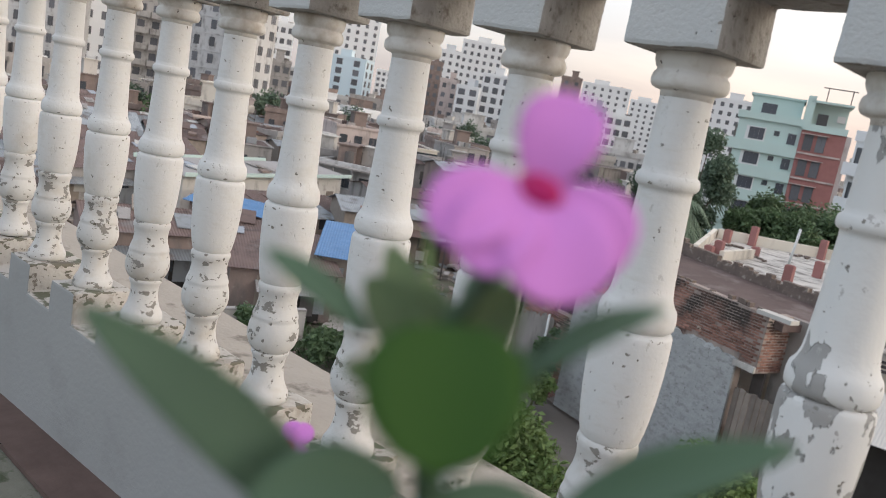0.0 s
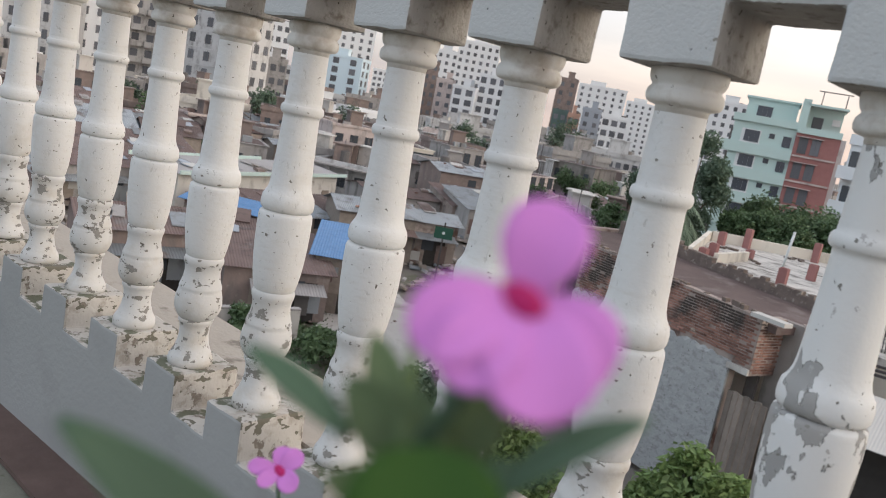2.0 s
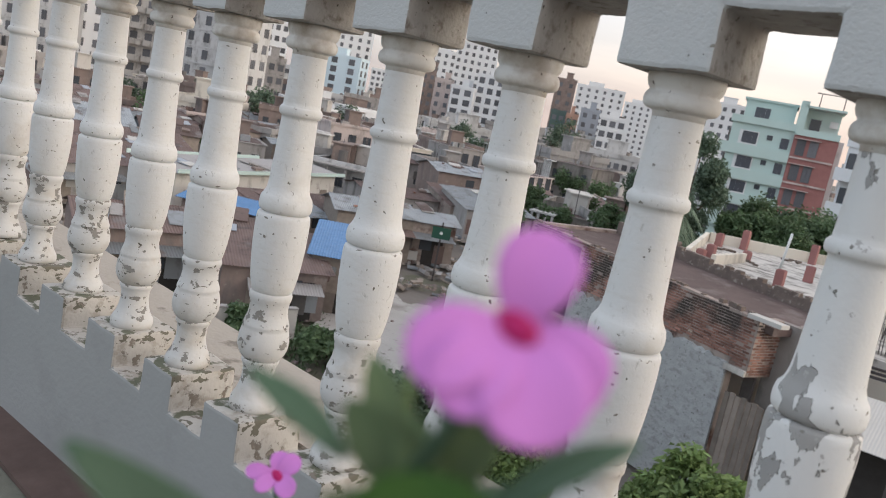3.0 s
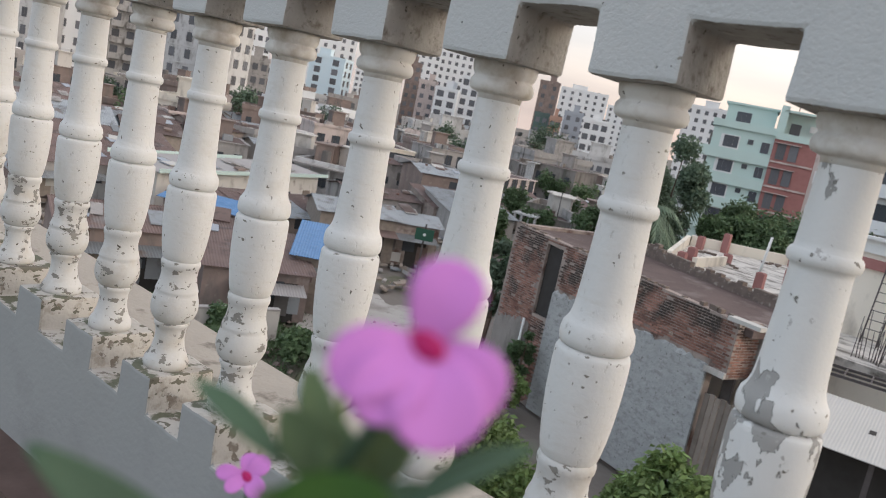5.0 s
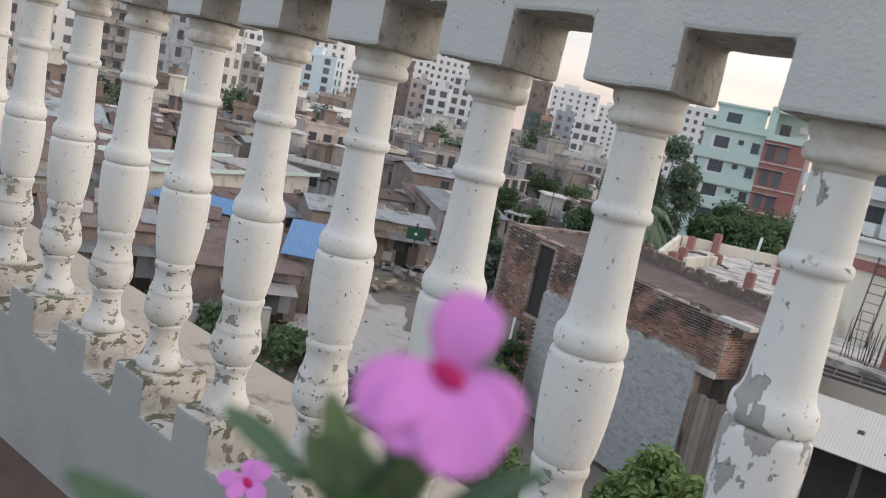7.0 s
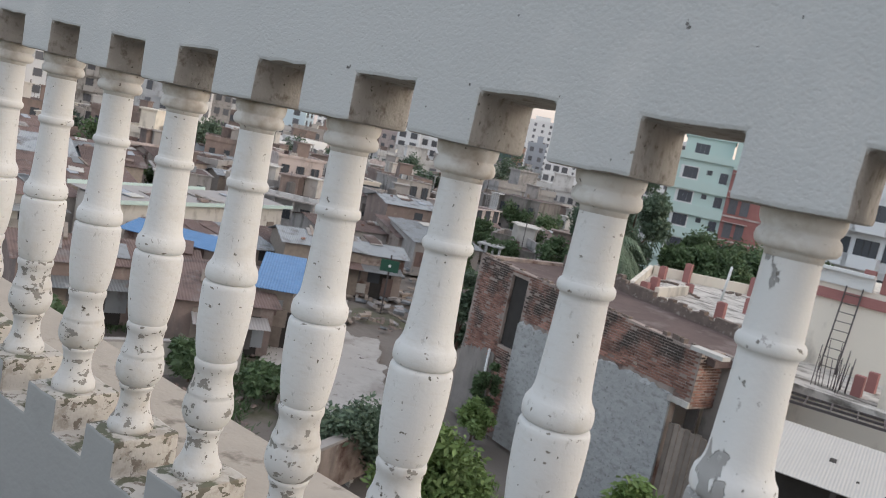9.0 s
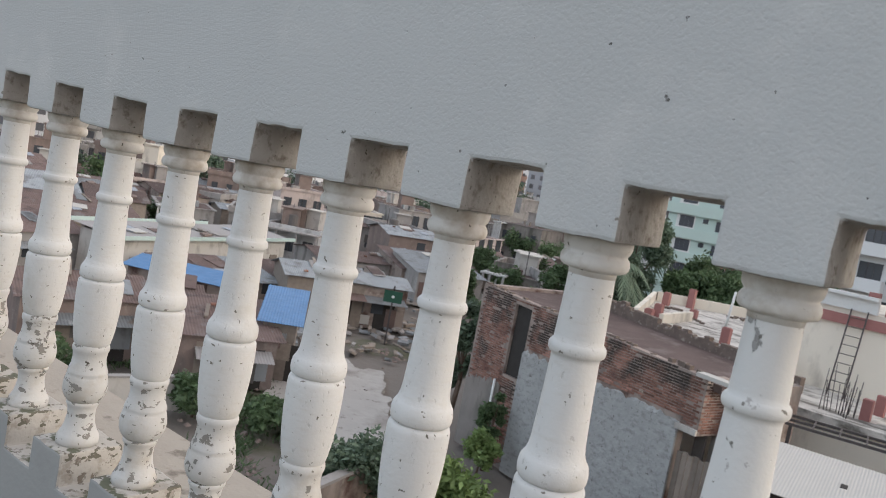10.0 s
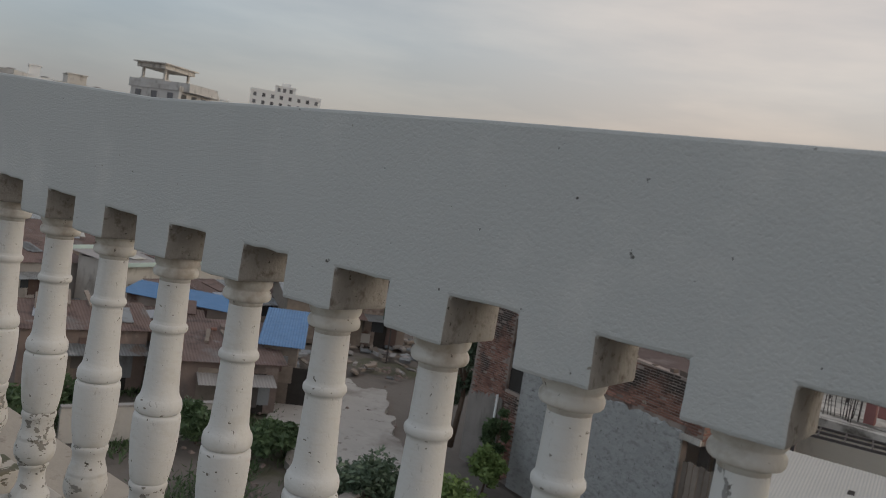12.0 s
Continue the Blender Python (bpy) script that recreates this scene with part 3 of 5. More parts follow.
PROFILE = {
    "capital": [(-0.0585, .0385), (-.064, .0388), (-.070, .0382), (-.0745, .0366), (-.0765, .0348), (-.0785, .0345), (-.0800, .0362), (-.0830, .0380), (-.0875, .0388), (-.0920, .0381), (-.0950, .0360), (-.0965, .0325), (-.0975, .0282), (-.0990, .0268), (-.104, .0263)],
    "shaft": [(-.088, .0240), (-.0955, .0262), (-.104, .0263), (-.140, .0270), (-.173, .0281), (-.1790, .0284), (-.1805, .0305), (-.1830, .0322), (-.1870, .0328), (-.1910, .0322), (-.1935, .0304), (-.1950, .0278), (-.2, .0274), (-.24, .0287), (-.275, .0303), (-.294, .0312), (-.304, .0324), (-.3105, .0344), (-.3150, .0370), (-.3185, .0393), (-.326, .0407), (-.332, .0408), (-.3370, .0400), (-.3395, .0384), (-.3408, .0362), (-.3418, .0355)],
    "vase": [(-.3418, .0355), (-.3428, .0372), (-.3442, .0398), (-.3470, .0409), (-.352, .0414), (-.370, .0416), (-.395, .0410), (-.420, .0394), (-.440, .0373), (-.455, .0349), (-.465, .0326), (-.4675, .0308), (-.468, .0306)],
    "bulb": [(-.468, .0306), (-.470, .0326), (-.474, .0336), (-.480, .0332), (-.484, .0312), (-.496, .0302), (-.508, .0318), (-.517, .0348), (-.5205, .0360), (-.5235, .0366), (-.5265, .0356), (-.530, .0368), (-.540, .0394), (-.551, .0405), (-.560, .0396), (-.568, .0368), (-.574, .0335), (-.5775, .0300), (-.579, .0288)],
    "foot": [(-.579, .0288), (-.581, .0300), (-.585, .0300), (-.588, .0278), (-.596, .0256), (-.610, .0253), (-.625, .0276), (-.637, .0318), (-.644, .0358), (-.648, .0378), (-.654, .0386), (-.6625, .0386)],
}
first = empty("baluster", pose(-0.05, 0.062, 0), "white painted cast cement baluster with chipped paint", "baluster", "balusters of the parapet")
for name, prof in PROFILE.items():
    part(name, lathe(prof), {"bulb": "worn_paint", "foot": "worn_paint", "capital": "stained_paint"}.get(name, "white_paint"), first, smooth=True)
rnd = random.Random(11)
for k in range(FIRST, LAST + 1):
    m = pose(*bend((-PITCH * k - 0.05 + rnd.uniform(-.002, .002), 0.062 + rnd.uniform(-.002, .002), 0)), rnd.uniform(-.4, .4), rnd.uniform(-.4, .4), rnd.uniform(0, 360))
    if k == 0:
        first.matrix_basis = m
    else:
        copy_thing(first, m)
# the baluster whose paint has peeled most
for ob in first.children:
    if ob.name.startswith(("shaft", "vase")):
        ob.data = ob.data.copy()
        ob.data.materials[0] = M["peeled_paint"]
first["label"] = "white painted baluster with large patches of peeled paint"


# ---- ground and the large forms beyond ----
def sheet(n=80, near=0.0, far=2600.0):
    bm = bmesh.new()
    rad = [0.0] + [4 * (far / 4) ** (i / 24) for i in range(25)]
    rows = []
    for r in rad[1:]:
        rows.append([bm.verts.new((r * math.cos(2 * math.pi * i / n), r * math.sin(2 * math.pi * i / n), 0.25 * noise.noise((r * math.cos(2 * math.pi * i / n) / 9, r * math.sin(2 * math.pi * i / n) / 9, 0)))) for i in range(n)])
    bm.faces.new(rows[0])
    for a, b in zip(rows, rows[1:]):
        for i in range(n):
            bm.faces.new((a[i], b[i], b[(i + 1) % n], a[(i + 1) % n]))
    return bm


tagged(part("ground", sheet(), "earth", at=pose(0, 0, GROUND - 0.2)), "brown trodden earth with rubble and weeds", "ground", kind="structure")


def window_mesh(w, h):
    """One moulded unit: a proud frame with its panes set back in it."""
    bm = bmesh.new()
    t, n = 0.07, 3 if w > 1.45 else (2 if w > .6 else 1)
    xs = [-t] + [w * i / n for i in range(1, n)] + [w + t]
    lo = [[bm.verts.new((x, y, -t)) for x in xs] for y in (0.0, -0.09)]
    hi = [[bm.verts.new((x, y, h + t)) for x in xs] for y in (0.0, -0.09)]
    fronts = []
    for i in range(len(xs) - 1):
        fronts.append(bm.faces.new((lo[1][i], lo[1][i + 1], hi[1][i + 1], hi[1][i])))
        bm.faces.new((hi[1][i], hi[1][i + 1], hi[0][i + 1], hi[0][i]))
        bm.faces.new((lo[0][i], lo[0][i + 1], lo[1][i + 1], lo[1][i]))
    bm.faces.new((lo[0][0], lo[1][0], hi[1][0], hi[0][0]))
    bm.faces.new((lo[1][-1], lo[0][-1], hi[0][-1], hi[1][-1]))
    bmesh.ops.inset_individual(bm, faces=fronts, thickness=0.06, depth=0.0)
    bmesh.ops.inset_individual(bm, faces=fronts, thickness=0.004, depth=-0.06)
    for f in fronts:
        f.material_index = 1
    return bm


WIN = {}


def window_data(w, h, wall, pane="glass"):
    key = (w, h, wall, pane)
    if key not in WIN:
        WIN[key] = mesh_of("window", window_mesh(w, h), ("frame_white" if wall == "frame_white" else "frame_dark", pane))
    return WIN[key]


def tower(name, az1, d1, az2, d2, top, depth, wall, label, storey=3.0, cols=4, win=(1.1, 1.3), side="", side_cols=3, balcony=(), base=GROUND, roof_box=True, group="", bands=True, seed=0, parapet=0.9):
    """A block of flats: front from (az1, d1) to (az2, d2), its roof at height top."""
    m, w = frontage(az1, d1, az2, d2, base)
    h = top - base
    thing = empty(name, m, label, "building", group)
    bm = boxes((0, w, 0, depth, 0, h))
    part("wall", bm, wall, thing)
    bm = boxes((-.15, w + .15, -.15, 0.15, h, h + parapet), (-.15, w + .15, depth - .15, depth + .15, h, h + parapet), (-.15, .15, .15, depth - .15, h, h + parapet), (w - .15, w + .15, .15, depth - .15, h, h + parapet))
    part("roof_parapet", bm, wall, thing)
    part("roof_slab", boxes((.15, w - .15, .15, depth - .15, h, h + .05)), "dark_roof" if d1 < 130 else "mould", thing)
    rnd = random.Random(seed + int(az1 * 10))
    if roof_box:
        a, b = w * rnd.uniform(.15, .5), depth * rnd.uniform(.2, .5)
        bm = boxes((a, a + w * .32, b, b + depth * .35, h + .05, h + 3.0), (a - .2, a + w * .32 + .2, b - .2, b + depth * .35 + .2, h + 3.0, h + 3.2))
        part("stair_head", bm, wall, thing)
        bm = lathe([(h + 1.5, .5), (h + 1.4, .75), (h + .1, .75)], 14)
        part("water_tank", bm, "frame_dark", thing, at=pose(w * .8, depth * .5, 0))
    if bands:
        band = mesh_of("floor_band", boxes((-.1, w + .1, -.1, -0.002, -.12, .1)), wall)
        for i in range(1, int(h / storey) + 1):
            if h - i * storey > 0.2:
                place("floor_band", band, thing, at=pose(0, 0, h - i * storey + .1))
    me = window_data(*win, wall, "glass_far" if d1 > 130 else "glass")
    n = int(h / storey)
    for i in range(n):
        z = h - (i + 1) * storey + 1.0
        for c in range(cols):
            x = (c + .5) * w / cols - win[0] / 2
            if c in balcony:
                bal = boxes((x - .5, x + win[0] + .5, -1.1, -.101, z - 1.0, z - .85), (x - .5, x + win[0] + .5, -1.1, -1.0, z - .85, z + .1), (x - .5, x - .4, -1.0, -.101, z - .85, z + .1), (x + win[0] + .4, x + win[0] + .5, -1.0, -.101, z - .85, z + .1))
                part("balcony", bal, wall, thing)
            place("window", me, thing, at=pose(x, -.002, z))
        if side == "R":
            for c in range(side_cols):
                place("window", me, thing, at=pose(w + .002, (c + .5) * depth / side_cols - win[0] / 2, z, 0, 0, 90))
        if side == "L":
            for c in range(side_cols):
                place("window", me, thing, at=pose(-.002, (c + .5) * depth / side_cols + win[0] / 2, z, 0, 0, -90))
    return thing


tower("apartment_tower", 73.0, 168, 67.4, 160, 8.8, 14, "grey_wall", "tall weathered grey apartment block", cols=6, win=(.8, 1.5), side="R")
tower("apartment_tower", 67.3, 165, 65.2, 165, 8.6, 14, "off_white", "white apartment block with dark square windows", cols=2, win=(1.4, 1.3))
tower("apartment_tower", 65.0, 168, 61.4, 170, 8.6, 14, "beige_wall", "beige apartment block with small balconies", cols=4, balcony=(1, 2), win=(1.2, 1.4))
g2 = tower("apartment_tower", 60.6, 157, 57.6, 150, 10.4, 11, "grey_wall", "grey apartment tower with projecting balconies", cols=3, balcony=(2,), win=(1.1, 1.5), side="R", side_cols=4, roof_box=False)
tower("apartment_block", 55.4, 235, 53.9, 235, 13.0, 12, "off_white", "small white apartment block", cols=3)
tower("apartment_block", 55.6, 190, 53.8, 190, 2.0, 12, "dark_concrete", "dark unplastered concrete block", cols=3)
tower("apartment_block", 51.2, 275, 48.8, 272, 8.4, 12, "pale_blue", "bluish white block of flats with square windows", cols=2, win=(1.9, 1.8), side="R", side_cols=2)
tall = tower("apartment_tower", 53.0, 335, 48.2, 335, 28.6, 14, "off_white", "tall white tower block", cols=8, win=(1.1, 1.4), roof_box=False)
part("stair_head", boxes((9.5, 17.5, .6, 9, 39.2, 42.2), (9.2, 17.8, .3, 9.3, 42.201, 42.5), (12, 15.5, 2, 7, 42.501, 43.9)), "off_white", tall)
for x in (10.4, 12.6, 15.2):
    place("window", window_data(1.1, 1.4, "off_white", "glass_far"), tall, at=pose(x, .597, 40.2))
tower("apartment_tower", 44.5, 280, 43.5, 280, 12.4, 12, "brown_wall", "narrow dark brown unfinished tower", cols=2)
tower("apartment_tower", 44.3, 335, 42.3, 335, 20.5, 14, "off_white", "white apartment tower with many windows", cols=4)
tower("apartment_tower", 42.4, 335, 39.5, 335, 26.0, 14, "off_white", "white apartment tower with many small windows", cols=6)
tower("apartment_block", 43.5, 262, 42.2, 262, 7.0, 12, "pink_wall", "dusty pink block of flats", cols=2)
tower("apartment_block", 42.3, 252, 40.7, 250, 5.6, 12, "off_white", "white block with large dark windows", cols=2, win=(2.0, 1.7))
tower("apartment_block", 40.6, 252, 38.6, 250, 10.5, 12, "off_white", "white block of flats with dark windows", cols=3, win=(1.6, 1.7))
tower("apartment_tower", 35.2, 282, 33.8, 282, 15.6, 12, "brown_wall", "dark reddish brown unfinished tower", cols=2)
tower("apartment_tower", 33.7, 400, 30.4, 400, 21.5, 14, "off_white", "distant white apartment block", cols=6)
tower("apartment_block", 35.1, 245, 34.1, 245, 4.0, 12, "netting", "block wrapped in dull green netting", cols=2, roof_box=False)
tower("apartment_block", 34.0, 240, 33.2, 240, 3.6, 12, "orange_wall", "faded orange block of flats", cols=2)
tower("apartment_block", 33.1, 262, 31.8, 262, 6.6, 12, "slate_wall", "grey flat roofed block", cols=2)
tower("apartment_block", 31.7, 232, 29.9, 232, 4.8, 12, "off_white", "pale block with dark windows", cols=3, win=(1.5, 1.5))
tower("apartment_tower", 30.3, 450, 27.5, 450, 19.5, 14, "off_white", "distant pale tower block", cols=6)
tower("apartment_tower", 25.2, 300, 22.4, 300, 18.5, 14, "off_white", "white tower block with a grid of windows", cols=5)

tower("apartment_block", 15.9, 78, 6.0, 74, 3.1, 10, "off_white", "white block of flats with balconies behind the cream house", cols=6, win=(1.7, 1.4), balcony=(0, 2, 3, 5))

# open pavilion on the grey tower's roof
hh = 10.4 - GROUND
part("roof_storey", boxes((-1.5, 12, 1, 9, hh + .06, hh + 1.6)), "grey_wall", g2)
bm = boxes((.3, 6.0, 1.5, 8.5, hh + 1.6, hh + 1.9), (0, 6.3, .9, 9.1, hh + 3.7, hh + 4.5), (-.5, 6.8, .4, 9.6, hh + 4.5, hh + 4.7))
for px in (.5, 5.4):
    for py in (1.7, 8.0):
        box(bm, px, px + .4, py, py + .4, hh + 1.9, hh + 3.7)
part("roof_pavilion", bm, "beige_wall", g2)

# mint and red house
mint, mw = frontage(23.1, 105, 16.2, 105)
H = 4.9 - GROUND
W1 = mw * 0.565
house = empty("mint_house", mint, "five storey mint green house with a brick red bay", "building")
part("wall", boxes((0, W1, 0, 12, 0, H)), "mint", house)
part("red_bay", boxes((W1 + .003, mw - .6, -.35, 11, 0, H - .4)), "red_paint", house, "brick red painted bay")
part("side_wall", boxes((mw - .597, mw, .4, 11, 0, H - .4)), "grey_wall", house)
part("roof_parapet", boxes((-.25, W1, -.4, 0, H - .1, H + .75), (-.25, 0, 0, 12, H - .1, H + .75), (W1 + .003, mw - .6, -.6, -.36, H - .42, H + .35), (W1 + .003, mw, 10.4, 10.6, H - .4, H + .8)), "mint", house)
part("penthouse", boxes((.9, W1 - .4, 2.2, 9, H + .003, H + 2.9), (.6, W1 - .2, 1.9, 9.3, H + 2.9, H + 3.15)), "mint", house)
part("stair_head", boxes((W1 - .1, W1 + .8, 1.0, 8, H + .003, H + 3.7), (W1 + .81, mw - .8, 3.5, 8, H - .39, H + 3.0), (W1 + .3, mw - .5, 1.0, 8.3, H + 3.0, H + 3.25)), "mint", house)
me_a = window_data(1.6, 1.25, "frame_white", "glass_blue")
me_b = window_data(.8, 1.15, "frame_white", "glass_blue")
me_c = window_data(.5, .45, "frame_white")
me_d = window_data(.85, 1.75, "brown_wall", "glass_far")
for i in range(5):
    z = H - 2.35 - 3.0 * i
    if z > 0:
        part("window_surround", boxes((1.05, 3.3, -.06, -.004, z - .2, z + 1.42), (1.0, 3.4, -.3, -.061, z - .3, z - .2)), "frame_white", house, "white window surround")
        place("window", me_a, house, "dark window in a white surround", pose(1.5, -.063, z))
        place("window", me_c, house, at=pose(4.3, -.003, z + .75))
        place("window", me_b, house, at=pose(5.9, -.003, z))
        for x in (.55, 1.95):
            place("window", me_d, house, "tall dark barred window", pose(W1 + x, -.353, z - .35))
        part("shade_slab", boxes((W1 + .1, W1 + 3.1, -.85, -.352, z + 1.5, z + 1.58)), "pink_wall", house, "thin pale concrete slab")
        part("facade_band", boxes((-1.1, W1, -.42, -.005, z - 1.55, z - .25)), "mint", house)
        part("corner_balcony", boxes((-1.1, -.001, -.004, 3.5, z - 1.55, z - .25)), "mint", house)
        # Dark panel between the balconies in place of the recess's shade.
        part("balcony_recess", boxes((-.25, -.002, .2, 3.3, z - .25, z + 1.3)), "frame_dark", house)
        part("red_ledge", boxes((W1 + .05, mw - .7, -.55, -.352, z - .85, z - .65)), "pink_wall", house, "pale pink ledge")
place("window", me_a, house, at=pose(2.2, 2.197, H + .8))
# Flat dark slab; the open doorway's shade is in its colour.
part("dark_doorway", boxes((W1 + 1.4, W1 + 2.6, 3.40, 3.497, H - .2, H + 1.9)), "glass", house)
bm = boxes((0, .9, 0, .35, 0, .75))
part("air_conditioner", bm, "frame_white", house, at=pose(W1 + 3.6, 3.14, H + 1.2))
bm = bmesh.new()
for px in (mw - 3.6, mw - .9):
    rod(bm, (px, 3, H + 3.25), (px, 3, H + 5.0), .06, 6)
rod(bm, (mw - 4.2, 3, H + 5.0), (mw - .4, 3, H + 5.0), .07, 6)
part("roof_frame", bm, "steel", house)


# ---- the brick shell and its neighbours ----
def along(az, m):
    """Where the line of sight at az meets the front of the frame m, as x along it."""
    inv = m.inverted()
    a, b = inv @ spot(az, 1, m.translation.z), inv @ spot(az, 2, m.translation.z)
    s = a.y / (a.y - b.y)
    return a.x + s * (b.x - a.x)


shell, sw = frontage(34.7, 32.0, 16.6, 23.9)
Z = lambda z: z - GROUND
TOP = Z(-3.9)
FALL = .042


def sagged(bm):
    """The wall head sinks towards one end of the house."""
    for v in bm.verts:
        if v.co.z > TOP - .5:
            v.co.z -= FALL * max(0, v.co.x)
    return bm


brick_house = empty("brick_shell_house", shell, "old brick house with grey plaster below its red brickwork", "building")
sx = [along(a, shell) for a in (32.2, 31.0, 30.6, 19.5)]
pier, sw = along(18.25, shell), along(17.1, shell)
for it in ((0, sx[0], .03, .30, 0, TOP), (sx[0], sx[1], .45, .60, Z(-7.0), TOP - .2), (sx[0], sx[1], .03, .30, 0, Z(-7.0)), (sx[0], sx[1], .03, .30, TOP - .25, TOP), (sx[1], sx[3], .03, .30, 0, TOP), (sx[3], pier, .03, .30, Z(-6.1), TOP), (0, .27, .30, 4.6, 0, TOP), (pier - .27, pier, .30, 1.15, Z(-6.1), TOP), (sw - .27, sw, 1.42, 4.0, 0, TOP)):
    part("wall", sagged(boxes(it)), "mortar", brick_house)
# Slot backed by a near-black block, its depth of shade painted on.
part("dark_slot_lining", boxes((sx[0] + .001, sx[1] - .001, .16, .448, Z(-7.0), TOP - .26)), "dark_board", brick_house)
bm = boxes((.02, sx[0], -.03, .005, 0, Z(-7.55)))
bmesh.ops.subdivide_edges(bm, edges=[e for e in bm.edges if abs(e.verts[0].co.x - e.verts[1].co.x) > 1], cuts=16)
rnd = random.Random(13)
for v in bm.verts:
    if v.co.z > 1:
        v.co.z += rnd.uniform(-.3, .25)
part("plaster_coat", bm, "old_plaster", brick_house, "stained old plaster")
bm = bmesh.new()
rod(bm, (sx[0] - .25, -.1, 0), (sx[0] - .25, -.1, Z(-7.3)), .05, 8)
part("drain_pipe", bm, "frame_white", brick_house, "pale plastic drain pipe")
bm = boxes((sx[1], sx[3], -.05, .029, 0, Z(-5.85)))
bmesh.ops.subdivide_edges(bm, edges=[e for e in bm.edges if abs(e.verts[0].co.x - e.verts[1].co.x) > 1], cuts=40)
rnd = random.Random(3)
for v in bm.verts:
    if v.co.z > 1:
        v.co.z += rnd.uniform(-.14, .10)
part("plaster_coat", bm, "plaster", brick_house, "rough grey cement plaster")
part("roof_slab", sagged(boxes((.28, sw - .28, .301, 4.3, TOP - .35, TOP - .12))), "dark_roof", brick_house)
part("roof_edge", boxes((along(18.6, shell), sw + .35, -.35, .029, TOP - .42, TOP - .30)), "white_tin", brick_house)
part("recess_wall", boxes((pier - .27, sw, 1.16, 1.41, 0, TOP - .5)), "old_plaster", brick_house)
part("lintel", boxes((sx[3] - .1, pier, -.06, .029, Z(-6.10), Z(-5.92))), "beige_wall", brick_house)
# Dark panel gives the doorway its shade by colour.
part("doorway_back", boxes((sx[3], pier - .28, .9, 1.0, 0, Z(-6.1))), "frame_dark", brick_house)
for i in range(7):
    a = sx[3] + .08 + i * .2
    part("gate_slat", boxes((a, a + .17, .10, .14, .02, Z(-6.75) + .05 * (i % 2))), "wood", brick_house)
part("gate_rail", boxes((sx[3] + .05, sx[3] + 1.5, .141, .19, 1.2, 1.32)), "wood", brick_house)
# ragged back parapet
bm = bmesh.new()
rnd = random.Random(8)
n = 46
for i in range(n):
    a, b = .28 + (sw - .56) * i / n, .28 + (sw - .56) * (i + 1) / n
    up = TOP + .24 + rnd.choice((0, 0, 0, .09, -.09, .12, -.05)) + (.18 if i < 14 else 0)
    box(bm, a, b - .002, 4.302, 4.56, TOP - .35, up)
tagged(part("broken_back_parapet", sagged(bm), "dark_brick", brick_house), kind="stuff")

bm = bmesh.new()
for i in range(60):
    a = .05 + (pier - .4) * i / 60
    if rnd.random() < (.85 if i > 52 else .45):
        box(bm, a, a + rnd.uniform(.1, .24), .06 + rnd.uniform(0, .05), .28, TOP + .001, TOP + rnd.choice((.03, .05, .07)) + (.09 if i > 52 else 0))
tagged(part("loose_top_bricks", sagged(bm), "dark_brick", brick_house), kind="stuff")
# bricks of the front
BW, BH = .25, .075
bm = bmesh.new()
box(bm, 0, BW - .012, 0, .05, 0, BH - .012)
bmesh.ops.bevel(bm, geom=list(bm.edges), offset=.006, segments=1, affect="EDGES")
brick_me = mesh_of("brick", bm, "brick")
rnd = random.Random(21)
rest_v, rest_f = [], []
proto = [v.co.copy() for v in brick_me.vertices]
proto_f = [tuple(p.vertices) for p in brick_me.polygons]
single = 0
for row in range(int(TOP / .087)):
    z = .02 + row * .087
    for c in range(-1, int(pier / .262) + 1):
        x = c * .262 + (.131 if row % 2 else 0)
        if x < 0.02 or x + BW > pier + .02:
            continue
        if sx[0] - .25 < x < sx[1] and Z(-7.1) < z < TOP - .25:
            continue
        covered = sx[1] <= x + BW and x < sx[3] and z < Z(-5.72)
        gate = x + BW > sx[3] and z < Z(-5.9)
        if covered or gate or rnd.random() < .06 or z + BH > TOP - FALL * x:
            continue
        y = .012 + rnd.uniform(-.022, .012)
        if single < 300 and z > Z(-5.75) and 4.0 < x < 8.2:
            single += 1
            place("brick", brick_me, brick_house, at=pose(x, y, z))
        else:
            k = len(rest_v)
            rest_v += [p + Vector((x, y, z)) for p in proto]
            rest_f += [tuple(i + k for i in f) for f in proto_f]
turn = Matrix.Rotation(radians(90), 3, "Z")
for row in range(int(TOP / .087)):
    for c in range(15):
        y = c * .262 + (.131 if row % 2 else 0) + .03
        if y + BW > 1.2 or rnd.random() < .05 or row * .087 < Z(-6.1) or row * .087 + .1 > TOP - FALL * pier:
            continue
        k = len(rest_v)
        o = Vector((pier + .012 + rnd.uniform(-.012, .008), y, .02 + row * .087))
        rest_v += [turn @ p + o for p in proto]
        rest_f += [tuple(i + k for i in f) for f in proto_f]
me = bpy.data.meshes.new("brickwork")
me.from_pydata(rest_v, [], rest_f)
me.materials.append(M["brick"])
tagged(place("brickwork", me, brick_house), kind="stuff")

# flat roof with red column stubs
terr, tw = frontage(23.8, 32.8, 15.6, 31.3)
ROOF = Z(-4.25)
roof_house = empty("flat_roof_house", terr, "house with a mouldy flat roof, cream parapet and red column stubs", "building")
inv = terr.inverted()
bl, br = inv @ spot(22.75, 42.5, 0), inv @ spot(11.2, 45.9, 0)


